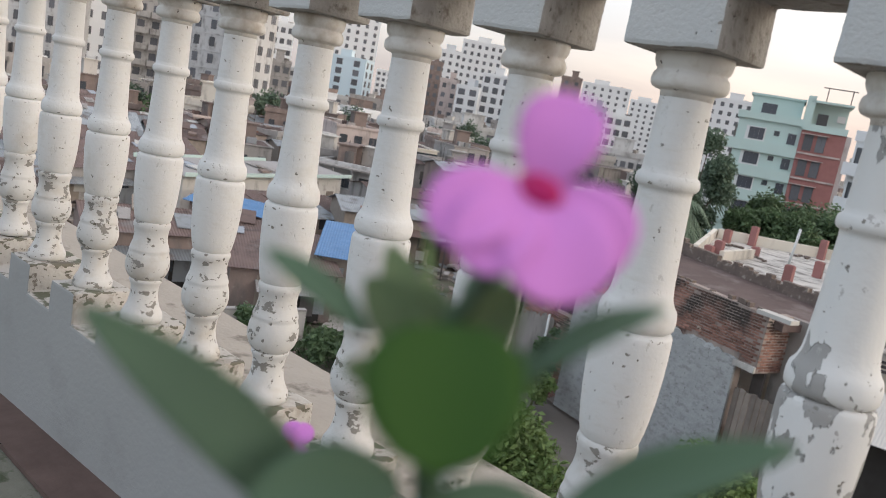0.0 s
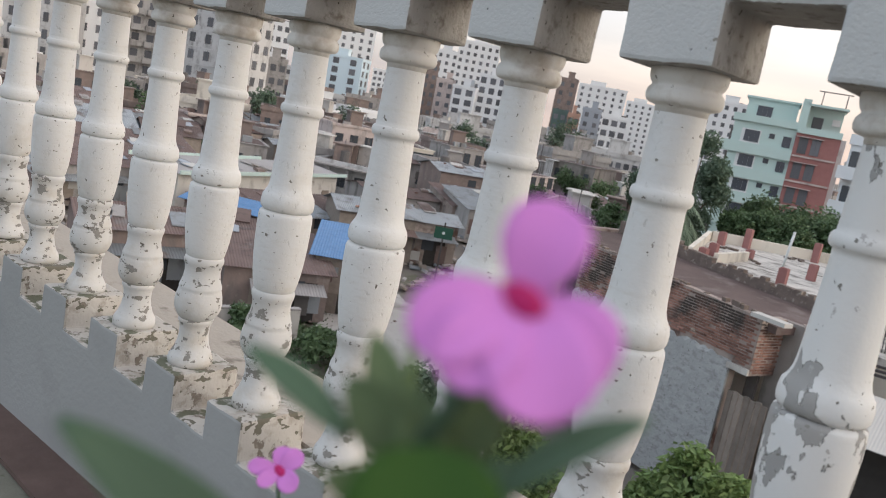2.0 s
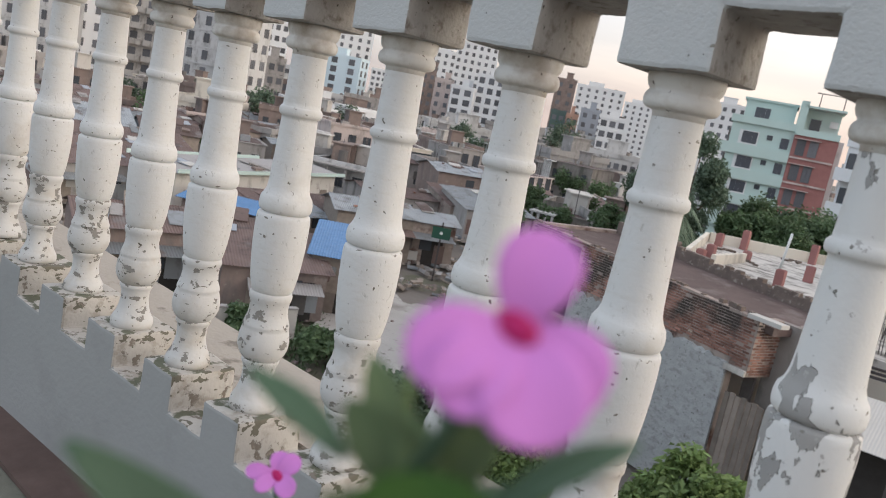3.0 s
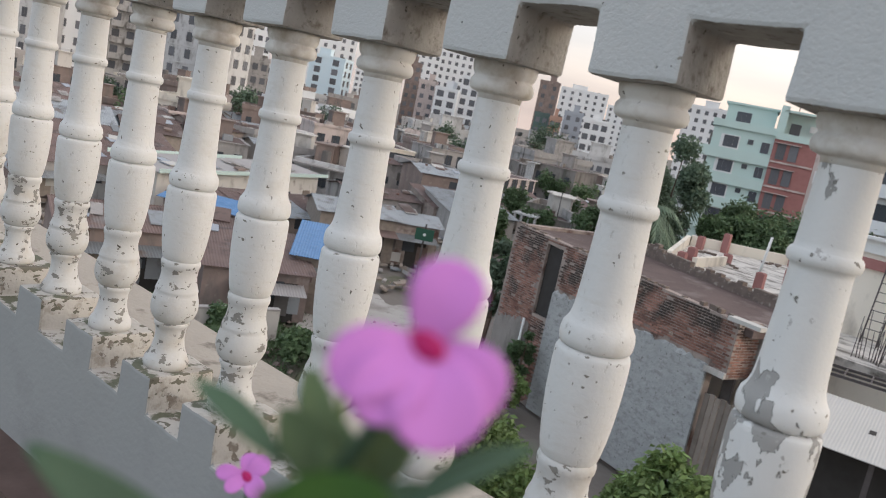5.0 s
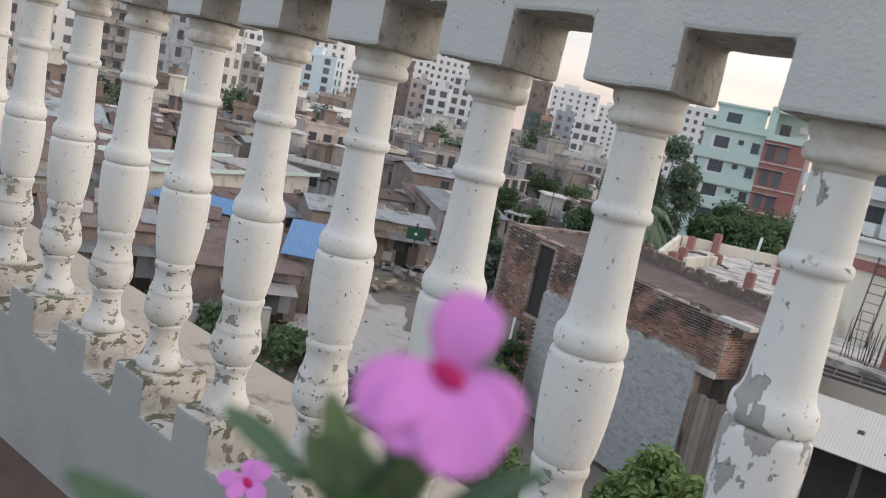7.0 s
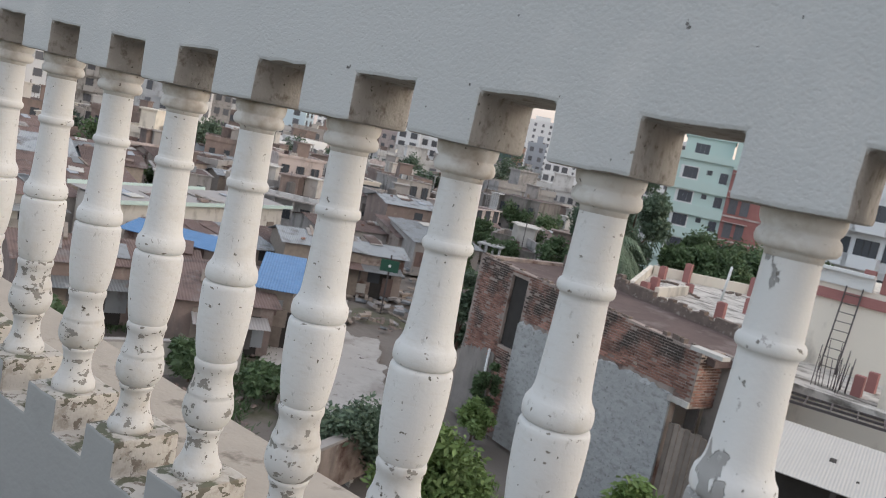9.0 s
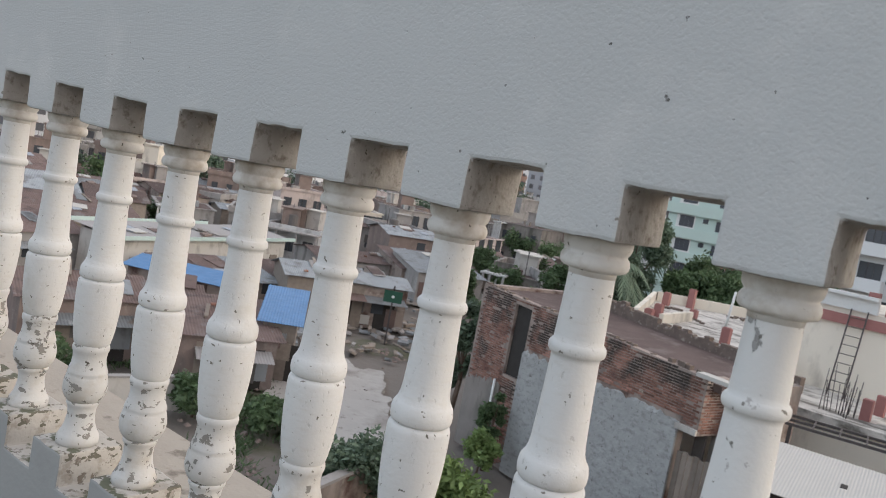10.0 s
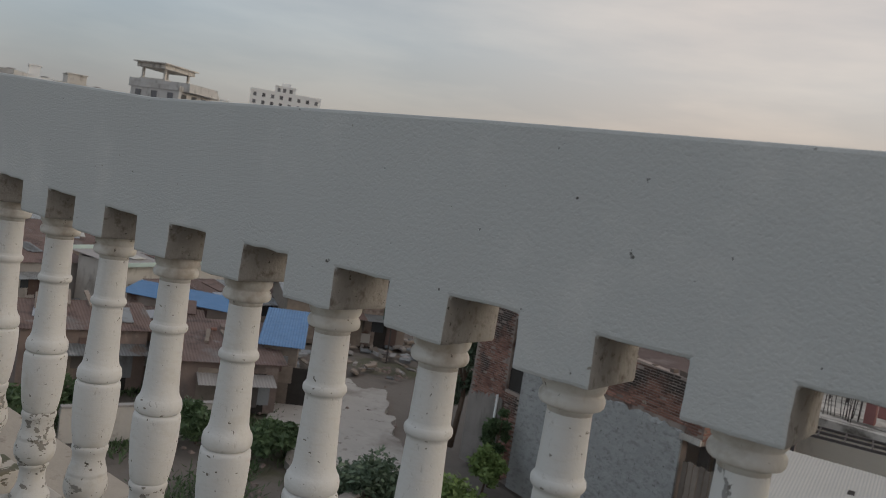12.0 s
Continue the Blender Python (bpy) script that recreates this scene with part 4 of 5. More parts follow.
def quad_slab(pts, z0, z1):
    bm = bmesh.new()
    f = bm.faces.new([bm.verts.new((p[0], p[1], z0)) for p in pts])
    ex = bmesh.ops.extrude_face_region(bm, geom=[f])
    bmesh.ops.translate(bm, vec=(0, 0, z1 - z0), verts=[v for v in ex["geom"] if isinstance(v, bmesh.types.BMVert)])
    bmesh.ops.recalc_face_normals(bm, faces=bm.faces)
    return bm


def strip(p, q, t, z0, z1):
    p, q = Vector((p[0], p[1], 0)), Vector((q[0], q[1], 0))
    n = (q - p).normalized().cross(Vector((0, 0, 1))) * t
    return quad_slab((p, q, q + n, p + n), z0, z1)


cs = [(0, 0), (tw, 0), (br.x, br.y), (bl.x, bl.y)]
part("wall", quad_slab(cs, 0, ROOF - .2), "off_white", roof_house)
part("roof_slab", quad_slab(cs, ROOF - .197, ROOF), "mould", roof_house)
part("back_parapet", strip(cs[3], cs[2], .2, ROOF + .003, ROOF + .5), "cream", roof_house)
part("side_parapet", strip(cs[0], cs[3], -.2, ROOF + .003, ROOF + .45), "cream", roof_house)
part("inner_parapet", strip(inv @ spot(22.3, 33.6, 0), inv @ spot(20.4, 37.0, 0), .2, ROOF + .003, ROOF + .40), "cream", roof_house)
stub = mesh_of("column_stub", boxes((-.19, .19, -.19, .19, 0, .8)), "red_paint")
for az, d, h in ((22.04, 41.3, .62), (20.43, 42.4, .95), (22.4, 34.0, .72), (22.99, 33.5, .5), (20.1, 37.7, .42), (17.76, 31.8, .62), (16.09, 35.4, .64), (16.15, 43.2, .95)):
    p = inv @ spot(az, d, 0)
    part("column_stub", boxes((-.16, .16, -.16, .16, 0, h), (-.12, .12, -.12, .12, h + .001, h + .03)), "red_paint", roof_house, "brick red painted column stub", at=pose(p.x, p.y, ROOF + .003))
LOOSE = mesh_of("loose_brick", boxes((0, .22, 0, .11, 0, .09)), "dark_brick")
rnd = random.Random(16)
for az, d, n in ((21.4, 40, 9), (17.3, 42.0, 8), (21.2, 36.6, 4), (20.0, 37.0, 4)):
    for i in range(n):
        p = inv @ spot(az + rnd.uniform(-.5, .5), d + rnd.uniform(-.5, .5), 0)
        place("loose_brick", LOOSE, roof_house, at=pose(p.x, p.y, ROOF + .002, 0, 0, rnd.uniform(0, 180)))
bm = bmesh.new()
p = inv @ spot(17.91, 38.0, 0)
rod(bm, (p.x, p.y, ROOF), (p.x + .12, p.y, ROOF + 1.6), .06, 8)
part("white_pipe", bm, "frame_white", roof_house, "thin white upright pipe")
ac = part("air_conditioner", boxes((0, .85, -.36, -.01, 0, .62)), "frame_white", roof_house, at=pose(along(17.0, terr), 0, Z(-6.62)))
part("fan_grille", lathe([(0, .25), (-.02, .25)], 20), "frame_dark", ac, at=pose(.52, -.362, .31, 90))

# cream house with a ladder
crm, cw = frontage(13.4, 35.2, 3.0, 34.0)
cream_house = empty("cream_house", crm, "cream painted house with a red band and unfinished lower roof", "building")
LOW = Z(-5.45)
part("wall", boxes((0, cw, 0, 9, 0, Z(-2.15))), "cream", cream_house)
part("parapet", boxes((-.1, 2.6, -.1, .12, Z(-2.147), Z(-1.5)), (-.1, 2.6, -.35, -.101, Z(-1.62), Z(-1.5))), "frame_white", cream_house)
part("parapet", boxes((4.2, cw, -.1, .12, Z(-2.147), Z(-.9))), "frame_white", cream_house)
part("upper_storey", boxes((4.4, cw - .2, .6, 8.8, Z(-2.14), Z(1.4))), "cream", cream_house)
place("window", window_data(1.0, 1.4, "frame_white"), cream_house, at=pose(5.0, .597, Z(-.8)))
part("red_band", boxes((-.12, cw + .1, -.14, -.001, Z(-2.75), Z(-2.35))), "red_paint", cream_house, "brick red painted band")
for x, z in ((2.3, -2.13), (3.0, -2.13)):
    place("column_stub", stub, cream_house, at=pose(x, .35, Z(z)))
part("lower_roof", boxes((-1.2, cw, -5.2, -.002, LOW - .25, LOW)), "mould", cream_house)
part("lower_front_wall", boxes((-1.2, cw, -5.0, -4.8, 0, LOW - .252)), "cream", cream_house)
ladder = empty("steel_ladder", crm @ pose(along(10.2, crm), -.95, LOW), "thin dark steel ladder leaning on a cream wall", "ladder")
bm = bmesh.new()
rod(bm, (-.3, 0, 0), (-.3, .80, 3.35), .03, 6)
part("rail", bm, "steel", ladder)
bm = bmesh.new()
rod(bm, (.3, 0, 0), (.3, .80, 3.35), .03, 6)
part("rail", bm, "steel", ladder)
for i in range(9):
    f = (i + .6) / 9.5
    bm = bmesh.new()
    rod(bm, (-.3, .8 * f, 3.35 * f), (.3, .8 * f, 3.35 * f), .018, 6)
    part("rung", bm, "steel", ladder)
for az, d in ((8.6, 30.6), (7.9, 32.2)):
    p = crm.inverted() @ spot(az, d, 0)
    part("red_column", boxes((-.16, .16, -.16, .16, 0, .72)), "red_paint", cream_house, "brick red column stub", at=pose(p.x, p.y, LOW))
p = crm.inverted() @ spot(7.3, 29.6, 0)
part("water_trough", boxes((0, 2.2, 0, 1.2, 0, .9), (0, 2.2, 0, .1, .9, 1.15), (0, 2.2, 1.1, 1.2, .9, 1.15), (0, .1, .1, 1.1, .9, 1.15), (2.1, 2.2, .1, 1.1, .9, 1.15)), "cream", cream_house, at=pose(p.x, p.y, LOW))
rnd = random.Random(14)
for i in range(16):
    p = crm.inverted() @ spot(rnd.uniform(9.0, 11.3), rnd.uniform(29.8, 31.0), 0)
    bm = bmesh.new()
    rod(bm, (p.x, p.y, LOW), (p.x + rnd.uniform(-.12, .12), p.y + rnd.uniform(-.1, .1), LOW + rnd.uniform(.9, 1.7)), .015, 5)
    part("rebar", bm, "steel", cream_house)


# ---- tin roofs ----
def corrugated(w, l, pitch=0.13, amp=0.012):
    """A sheet from the eave at y 0 to y l; ribs run along y."""
    bm = bmesh.new()
    n = max(4, int(w / pitch * 2))
    rows = []
    for z in (0, -.02):
        for y in (0, l):
            rows.append([bm.verts.new((w * i / n, y, z + (amp if i % 2 else -amp))) for i in range(n + 1)])
    a, b, c, d = rows
    for i in range(n):
        bm.faces.new((a[i], a[i + 1], b[i + 1], b[i]))
        bm.faces.new((d[i], d[i + 1], c[i + 1], c[i]))
        bm.faces.new((c[i], c[i + 1], a[i + 1], a[i]))
        bm.faces.new((b[i], b[i + 1], d[i + 1], d[i]))
    bm.faces.new((a[0], b[0], d[0], c[0]))
    bm.faces.new((a[n], c[n], d[n], b[n]))
    return bm


DOOR = mesh_of("door", boxes((0, .9, -.05, 0, 0, 1.9)), "wood")
# Dark sheet for an open doorway; the unlit inside is only its colour.
DOORWAY_SHADE = mesh_of("door", boxes((0, 1.3, -.02, 0, 0, 1.75)), "dark_board")
HOLE = mesh_of("window", boxes((0, .8, -.03, 0, 0, .8)), "glass")


PATCH = [mesh_of("roof_patch", boxes((0, pw, 0, pl, 0, ph)), k) for pw, pl, ph, k in ((.8, 1.5, .03, "tin"), (.85, 1.7, .04, "rust"), (.7, .5, .16, "brown_wall"), (.25, .12, .10, "brick"), (1.1, .9, .05, "white_tin"), (.9, 1.2, .03, "dark_concrete"), (.18, 1.6, .08, "wood"), (.7, .9, .03, "slate_wall"))]
BOARD = [mesh_of("wall_patch", boxes((0, pw, -.03, 0, 0, ph)), k) for pw, ph, k in ((.9, 1.1, "tin"), (.7, 1.2, "rust"), (1.0, .8, "wood"), (.6, .9, "frame_dark"), (.9, .6, "white_tin"))]


def hut(az, dist, w, d, h, turn, wall, roof, label, slope=14, one_way=False):
    c = spot(az, dist, GROUND)
    m = Matrix.Translation(c) @ Matrix.Rotation(radians(az + turn), 4, "Z") @ Matrix.Translation((-w / 2, 0, 0))
    t = empty("tin_roofed_hut", m, label, "hut", "huts of the low settlement")
    run = d if one_way else d / 2
    rise = run * math.tan(radians(slope))
    if one_way:
        pts = [(0, h), (d, h + rise)]
    else:
        pts = [(0, h), (d / 2, h + rise), (d, h)]
    bm = bmesh.new()
    ring = [(0, 0)] + pts + [(d, 0)]
    vs = [[bm.verts.new((x, y, z)) for y, z in ring] for x in (0, w)]
    bm.faces.new(vs[0])
    bm.faces.new(vs[1][::-1])
    k = len(ring)
    for i in range(k):
        bm.faces.new((vs[0][i], vs[1][i], vs[1][(i + 1) % k], vs[0][(i + 1) % k]))
    bmesh.ops.recalc_face_normals(bm, faces=bm.faces)
    part("wall", bm, wall, t)
    ln = run / math.cos(radians(slope)) + .35
    e = .3 * math.sin(radians(slope))
    part("roof_sheet", corrugated(w + .6, ln), roof, t, at=pose(-.3, -.3, h + .06 - e, slope))
    if not one_way:
        part("roof_sheet", corrugated(w + .6, ln), roof, t, at=Matrix.Translation((w + .3, d + .3, h + .06 - e)) @ Matrix.Rotation(radians(180), 4, "Z") @ pose(0, 0, 0, slope))
    place("door", DOOR, t, at=pose(w * .25, -.003, 0))
    # sheets, sacks and boards lying on the roof or nailed to the front
    r2 = random.Random(int(az * 100 + dist * 7))
    for i in range(0 if roof == "blue_tarp" else r2.randint(3, 6)):
        y, x = r2.uniform(.3, run * .85), r2.uniform(.1, w - .9)
        place("roof_patch", r2.choice(PATCH), t, at=pose(x, y, h + .10 + y * math.tan(radians(slope)), slope, 0, 0) @ pose(0, 0, 0, 0, 0, r2.uniform(-12, 12)))
    for i in range(r2.randint(3, 6) if dist < 56 else r2.randint(1, 3)):
        place("wall_patch", r2.choice(BOARD), t, at=pose(r2.uniform(.1, w - 1.1), -.012 - .006 * i, r2.uniform(.2, h - 1.3)))
    if dist < 58 and r2.random() < .7:
        aw = r2.uniform(.5, .9) * w
        part("awning", corrugated(aw, 1.1), r2.choice(("rust", "tin", "pale_tin")), t, at=pose(r2.uniform(0, w - aw), -1.05, h * .66, 14))
        place("door", DOORWAY_SHADE, t, at=pose(w * .6, -.004, 0))
    for i in range(max(1, int((w - 2.5) / 1.9))):
        place("window", HOLE, t, at=pose(min(w - 1.1, w * .25 + 1.5 + i * 1.9), -.003, 1.0))
        if h > 4.5:
            place("window", HOLE, t, at=pose(min(w - 1.1, w * .25 + 1.5 + i * 1.9), -.003, 3.4))
    return t


hut(55.9, 42.6, 6.0, 1.5, 3.0, -30, "mortar", "blue_tarp", "hut under a long bright blue tarpaulin", 14, True)
hut(48.6, 36.0, 1.5, 5.0, 2.7, -2, "wood", "blue_tarp", "shed covered by a sloping blue tarpaulin", 8, True)
hut(52.2, 34.0, 4.5, 5, 2.2, 10, "brown_wall", "rust", "shed with a patched rusty tin roof", 8, True)


def long_shed(az1, d1, az2, d2, depth, h, wall, roof, label, slope, sheets):
    """A long low shed along a line, its roof laid in strips of sheets with a step and a gap between them."""
    m, w = frontage(az1, d1, az2, d2)
    t = empty("long_shed", m, label, "shed")
    rise = depth * math.tan(radians(slope))
    part("wall", boxes((0, w, 0, .2, 0, h - .05), (0, w, depth - .2, depth, 0, h + rise - .08), (0, .2, .2, depth - .2, 0, h - .05), (w - .2, w, .2, depth - .2, 0, h - .05)), wall, t)
    r2 = random.Random(int(az1 * 10))
    step = (w + .8) / sheets
    for i in range(sheets):
        part("roof_sheet", corrugated(step + .12, depth / math.cos(radians(slope)) + .8, .15, .014), roof[i % len(roof)], t, at=pose(-.4 + i * step, -.4 - r2.uniform(0, .15), h - .05 + .03 * (i % 2) - .4 * math.tan(radians(slope)), slope + r2.uniform(-.5, .5)))
    for i in range(int(w / 2.4)):
        if r2.random() < .8:
            place("door" if i % 3 == 0 else "window", DOOR if i % 3 == 0 else HOLE, t, at=pose(.8 + i * 2.4, -.004, 0 if i % 3 == 0 else 1.0))
    for i in range(int(w * .9)):
        y = r2.uniform(.2, depth - 1.6)
        place("roof_patch", r2.choice(PATCH), t, at=pose(r2.uniform(.2, w - 1.2), y, h + .03 + y * math.tan(radians(slope)), slope, 0, 0) @ pose(0, 0, 0, 0, 0, r2.uniform(-10, 10)))
    return t, w, rise


teal, tl, tr = long_shed(59.9, 52.6, 49.2, 65.6, 3.6, 3.2, "beige_wall", ("pale_tin",), "long shed with teal edged pale tin roof over brick walls", 5, 5)
part("front_fascia", boxes((-.45, tl + .45, -.62, -.56, 3.08, 3.34)), "teal_tin", teal, "pale teal edge sheet")
part("ridge_fascia", boxes((-.45, tl * .72, 4.05, 4.12, 3.45, 3.72)), "teal_tin", teal, "pale teal edge sheet")
long_shed(55.6, 48.5, 43.5, 57.0, 4.0, 1.9, "mortar", ("rust", "rust", "tin", "rust"), "long low shed with a rusty mauve tin roof", 9, 6)
hut(61.5, 36, 5, 5, 2.7, 12, "brown_wall", "rust", "hut with a rusty brown tin roof")
hut(57.5, 37.5, 4.4, 4.5, 2.6, 5, "brown_wall", "rust", "hut with a rusty brown tin roof", 12)
hut(45.8, 50, 5, 4.5, 2.9, 16, "wood", "tin", "hut with a grey tin roof")
hut(42.7, 51, 5, 4.5, 2.8, 12, "mortar", "tin", "hut with a patched grey tin roof", 10)
hut(40.2, 72, 4.8, 6, 4.6, 22, "brown_wall", "tin", "tall bare brick shed with a low gable", 10)
tower("corner_house", 36.4, 82, 34.0, 88, -5.7, 5, "pink_wall", "pale pink two storey house with dark windows", cols=4, win=(.8, 1.2), storey=2.2, roof_box=False, parapet=.1)
tower("corner_house", 61.0, 108, 57.9, 105, -6.0, 9, "cream", "cream house with a flat roof and parapet", cols=4, win=(1.1, 1.1), storey=2.8, roof_box=True)
tower("corner_house", 44.6, 95, 42.8, 96, -5.9, 8, "cream", "small cream house with dark openings", cols=3, win=(1.0, 1.2), storey=2.6, roof_box=False, parapet=.15)
tower("corner_house", 34.5, 120, 30.5, 125, -4.2, 9, "dark_concrete", "weather blackened concrete house", cols=7, win=(.7, 1.0), storey=2.9)
tower("corner_house", 33.0, 150, 28.5, 150, -3.6, 10, "grey_wall", "weathered grey flat roofed house", cols=8, win=(.8, 1.0), storey=2.9)

low_sheet = empty("white_tin_roof", Matrix.Translation(spot(14.6, 23.5, -5.35)) @ Matrix.Rotation(radians(6.7), 4, "Z"), "white corrugated sheet roof with rusted holes over a dark shed", "roof")
part("roof_sheet", corrugated(8.0, 3.36, .076, .0045), "white_tin", low_sheet, at=Matrix.Rotation(radians(180), 4, "Z") @ pose(-8.0, 0, 0, -8))
# Walls coloured near black for the shade under the roof.
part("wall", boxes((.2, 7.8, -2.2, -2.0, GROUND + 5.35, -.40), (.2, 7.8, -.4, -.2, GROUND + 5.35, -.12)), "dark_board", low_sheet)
for x in (.3, 2.6, 5.0, 7.5):
    part("post", boxes((x, x + .12, -3.05, -2.93, GROUND + 5.35, -.45)), "steel", low_sheet)
# Thin dark patches on the sheet paint the shade inside its holes.
hole = random.Random(5)
for i in range(9):
    x, y, w = hole.uniform(2.2, 7.4), hole.uniform(.3, 2.9), hole.uniform(.05, .16)
    part("rust_hole", boxes((x, x + w, -y - w * 1.6, -y, -.004, .012)), "dark_board", low_sheet, "dark patch for the shade in a rusted hole", at=pose(0, 0, 0, 8))
grid = empty("pergola_grid", Matrix.Translation(spot(13.0, 25.8, -5.35)) @ Matrix.Rotation(radians(9), 4, "Z"), "dark steel lattice beside the white tin roof", "frame")
for i in range(3):
    part("long_bar", boxes((0, 7.5, i * .7, i * .7 + .07, 0, .08)), "steel", grid)
for i in range(11):
    part("cross_bar", boxes((i * .72, i * .72 + .05, .071, 1.399, .01, .07)), "steel", grid)
part("post", boxes((.1, .2, .1, .2, GROUND + 5.35, -.002)), "steel", grid)
part("post", boxes((7.2, 7.3, .1, .2, GROUND + 5.35, -.002)), "steel", grid)

# the rest of the low settlement
rnd = random.Random(42)
WALLS, ROOFS = ("brown_wall", "mortar", "wood", "dark_concrete", "dark_concrete"), ("rust", "rust", "rust", "tin", "tin")
KEEP = [(55.8, 45), (48.7, 37), (52.2, 36), (58.5, 56), (56.5, 58), (54.5, 60), (52, 63), (50, 67), (54.5, 51.5), (51.5, 53.5), (48.5, 55.5), (45.5, 58), (61.5, 38.5), (57.5, 39.5), (45.8, 52), (42.7, 53), (40.2, 75), (35.3, 90), (59.5, 110), (44.4, 98)]
TANK = mesh_of("water_tank", lathe([(1.25, .2), (1.15, .5), (.0, .52)], 14), "frame_dark")
BOXES = [mesh_of("roof_shed", boxes((0, 1.6, 0, 1.4, 0, 1.7), (-.2, 1.8, -.2, 1.6, 1.7, 1.8)), k) for k in ("dark_concrete", "beige_wall", "brown_wall")]
CRATE = [mesh_of("crate", boxes((0, .9, 0, .6, 0, .5)), k) for k in ("wood", "tin", "rust", "dark_concrete")]
bm = bmesh.new()
rod(bm, (0, 0, 0), (0, 0, 2.2), .04, 5)
POLE = mesh_of("pole", bm, "steel")


def clutter(t, w, d, z, n):
    for i in range(n):
        me = rnd.choice([TANK, POLE, POLE] + BOXES + CRATE)
        place(me.name.split(".")[0], me, t, at=pose(rnd.uniform(.8, max(1, w - 2)), rnd.uniform(.6, max(.8, d - 2)), z, 0, 0, rnd.uniform(-20, 20)))


POST = {k: mesh_of("veranda_post", boxes((-.09, .09, -1.36, -1.18, -2.75, -.141)), k) for k in ("dark_concrete", "grey_wall", "beige_wall")}


def veranda(t, w, h, wall):
    """Open galleries along a front: slabs on square posts with a low solid rail."""
    for z in (h, h - 2.9):
        if z < 2.4:
            continue
        part("veranda_slab", boxes((-.2, w + .2, -1.5, -.12, z - .14, z)), wall, t)
        part("veranda_rail", boxes((-.1, w + .1, -1.45, -1.37, z - 2.7, z - 1.9)), wall, t)
        for i in range(4):
            place("veranda_post", POST[wall], t, at=pose(w * i / 3, 0, z))


for dist in [42, 47, 52, 57, 62, 67, 73, 80, 88, 96, 104, 113, 123, 134, 146]:
    az = -6.0
    while az < 76:
        step = math.degrees(rnd.uniform(5.2, 7.4) / dist)
        a, dd = az + rnd.uniform(-.3, .3) * step, dist * rnd.uniform(.96, 1.04)
        az += step
        if (a < 37.5 and dd < 62) or (a < 50.5 and dd < 47) or (a < 27.5 and dd < 124):
            continue
        p = spot(a, dd)
        if any((p - spot(*k)).length < 6.5 for k in KEEP):
            continue
        if dd > 60 and rnd.random() < (.16 if dd < 92 else .55):
            wv = rnd.uniform(4, 6.5)
            da = math.degrees(wv / 2 / dd)
            top = rnd.choice((-7.4, -7.2, -6.9)) if dd < 92 else rnd.choice((-7.0, -6.6, -5.2, -4.8, -4.4))
            old = 27 < a < 38.5
            t = tower("corner_house", a + da, dd, a - da, dd * rnd.uniform(.96, 1.04), top, 6, rnd.choice(("dark_concrete", "dark_concrete", "mortar", "old_plaster")) if old else rnd.choice(("dark_concrete", "dark_concrete", "brown_wall", "brown_wall", "grey_wall", "pink_wall", "cream" if dd > 100 else "dark_concrete", "off_white" if dd > 105 else "brown_wall")),
                      rnd.choice(("weathered flat roofed concrete house", "old house with stained walls and dark openings")), cols=3, win=rnd.choice(((.6, .9), (.8, 1.0), (.7, 1.3))), storey=2.9, roof_box=False, bands=rnd.random() < .5, seed=int(dd), group="houses of the low settlement", parapet=rnd.choice((.08, .08, .3, .6)),
                      balcony=(1,) if rnd.random() < .3 else ())
            clutter(t, wv, 6, top - GROUND + .06, rnd.randint(4, 7))
            if old or rnd.random() < .45:
                veranda(t, t.children[0].dimensions.x, top - GROUND, rnd.choice(("dark_concrete", "grey_wall", "beige_wall")))
        else:
            roof = rnd.choice(ROOFS)
            hut(a, dd, rnd.uniform(4.5, 9.5), rnd.uniform(4.0, 6.5), rnd.uniform(2.0, 3.0) + (.6 if dd > 70 else 0), rnd.uniform(8, 34), rnd.choice(WALLS), roof,
                "hut with a rusty brown tin roof" if roof == "rust" else "hut with a dull grey tin roof", rnd.uniform(8, 17), rnd.random() < .35)

# middle rows of flats
rnd = random.Random(31)
for dist in (165, 190, 218, 245):
    az = -6.0
    while az < 76:
        wv = rnd.uniform(10, 17)
        step = math.degrees(wv * 1.2 / dist)
        a, dd = az, dist * rnd.uniform(.97, 1.03)
        az += step
        if (54.5 < a < 74 and dd < 200) or (20 < a < 26.5) or rnd.random() < .15:
            continue
        da = math.degrees(wv / 2 / dd)
        top = rnd.uniform(-7.0, -3.6) + (dist - 165) * .028
        t = tower("apartment_block", a + da, dd, a - da, dd * rnd.uniform(.98, 1.02), top, 9, rnd.choice(("grey_wall", "off_white", "dark_concrete", "brown_wall", "dark_concrete", "grey_wall", "pink_wall")), rnd.choice(("middling block of flats with stained walls", "flat roofed block of flats with dark windows")),
                  cols=4, win=(1.3, 1.5), storey=3.0, roof_box=rnd.random() < .5, bands=rnd.random() < .5, group="middle rows of flats", seed=int(dist), balcony=(rnd.randint(0, 3),) if rnd.random() < .4 else ())
        clutter(t, wv, 9, top - GROUND + .06, 3)

# far rows of flats towards the horizon
rnd = random.Random(77)
for i in range(46):
    a, dd = rnd.uniform(-6, 82), rnd.uniform(300, 620)
    wv = rnd.uniform(14, 26)
    da = math.degrees(wv / 2 / dd)
    tower("apartment_block", a + da, dd, a - da, dd, rnd.uniform(-2, 10) + (dd - 300) * .02, 14, rnd.choice(("off_white", "off_white", "grey_wall", "beige_wall", "pale_blue", "pink_wall")), rnd.choice(("distant pale block of flats", "distant flat roofed block of flats")),
          cols=rnd.randint(4, 6), win=(1.5, 1.5), storey=3.2, roof_box=rnd.random() < .6, bands=False, group="distant blocks of flats", seed=i)

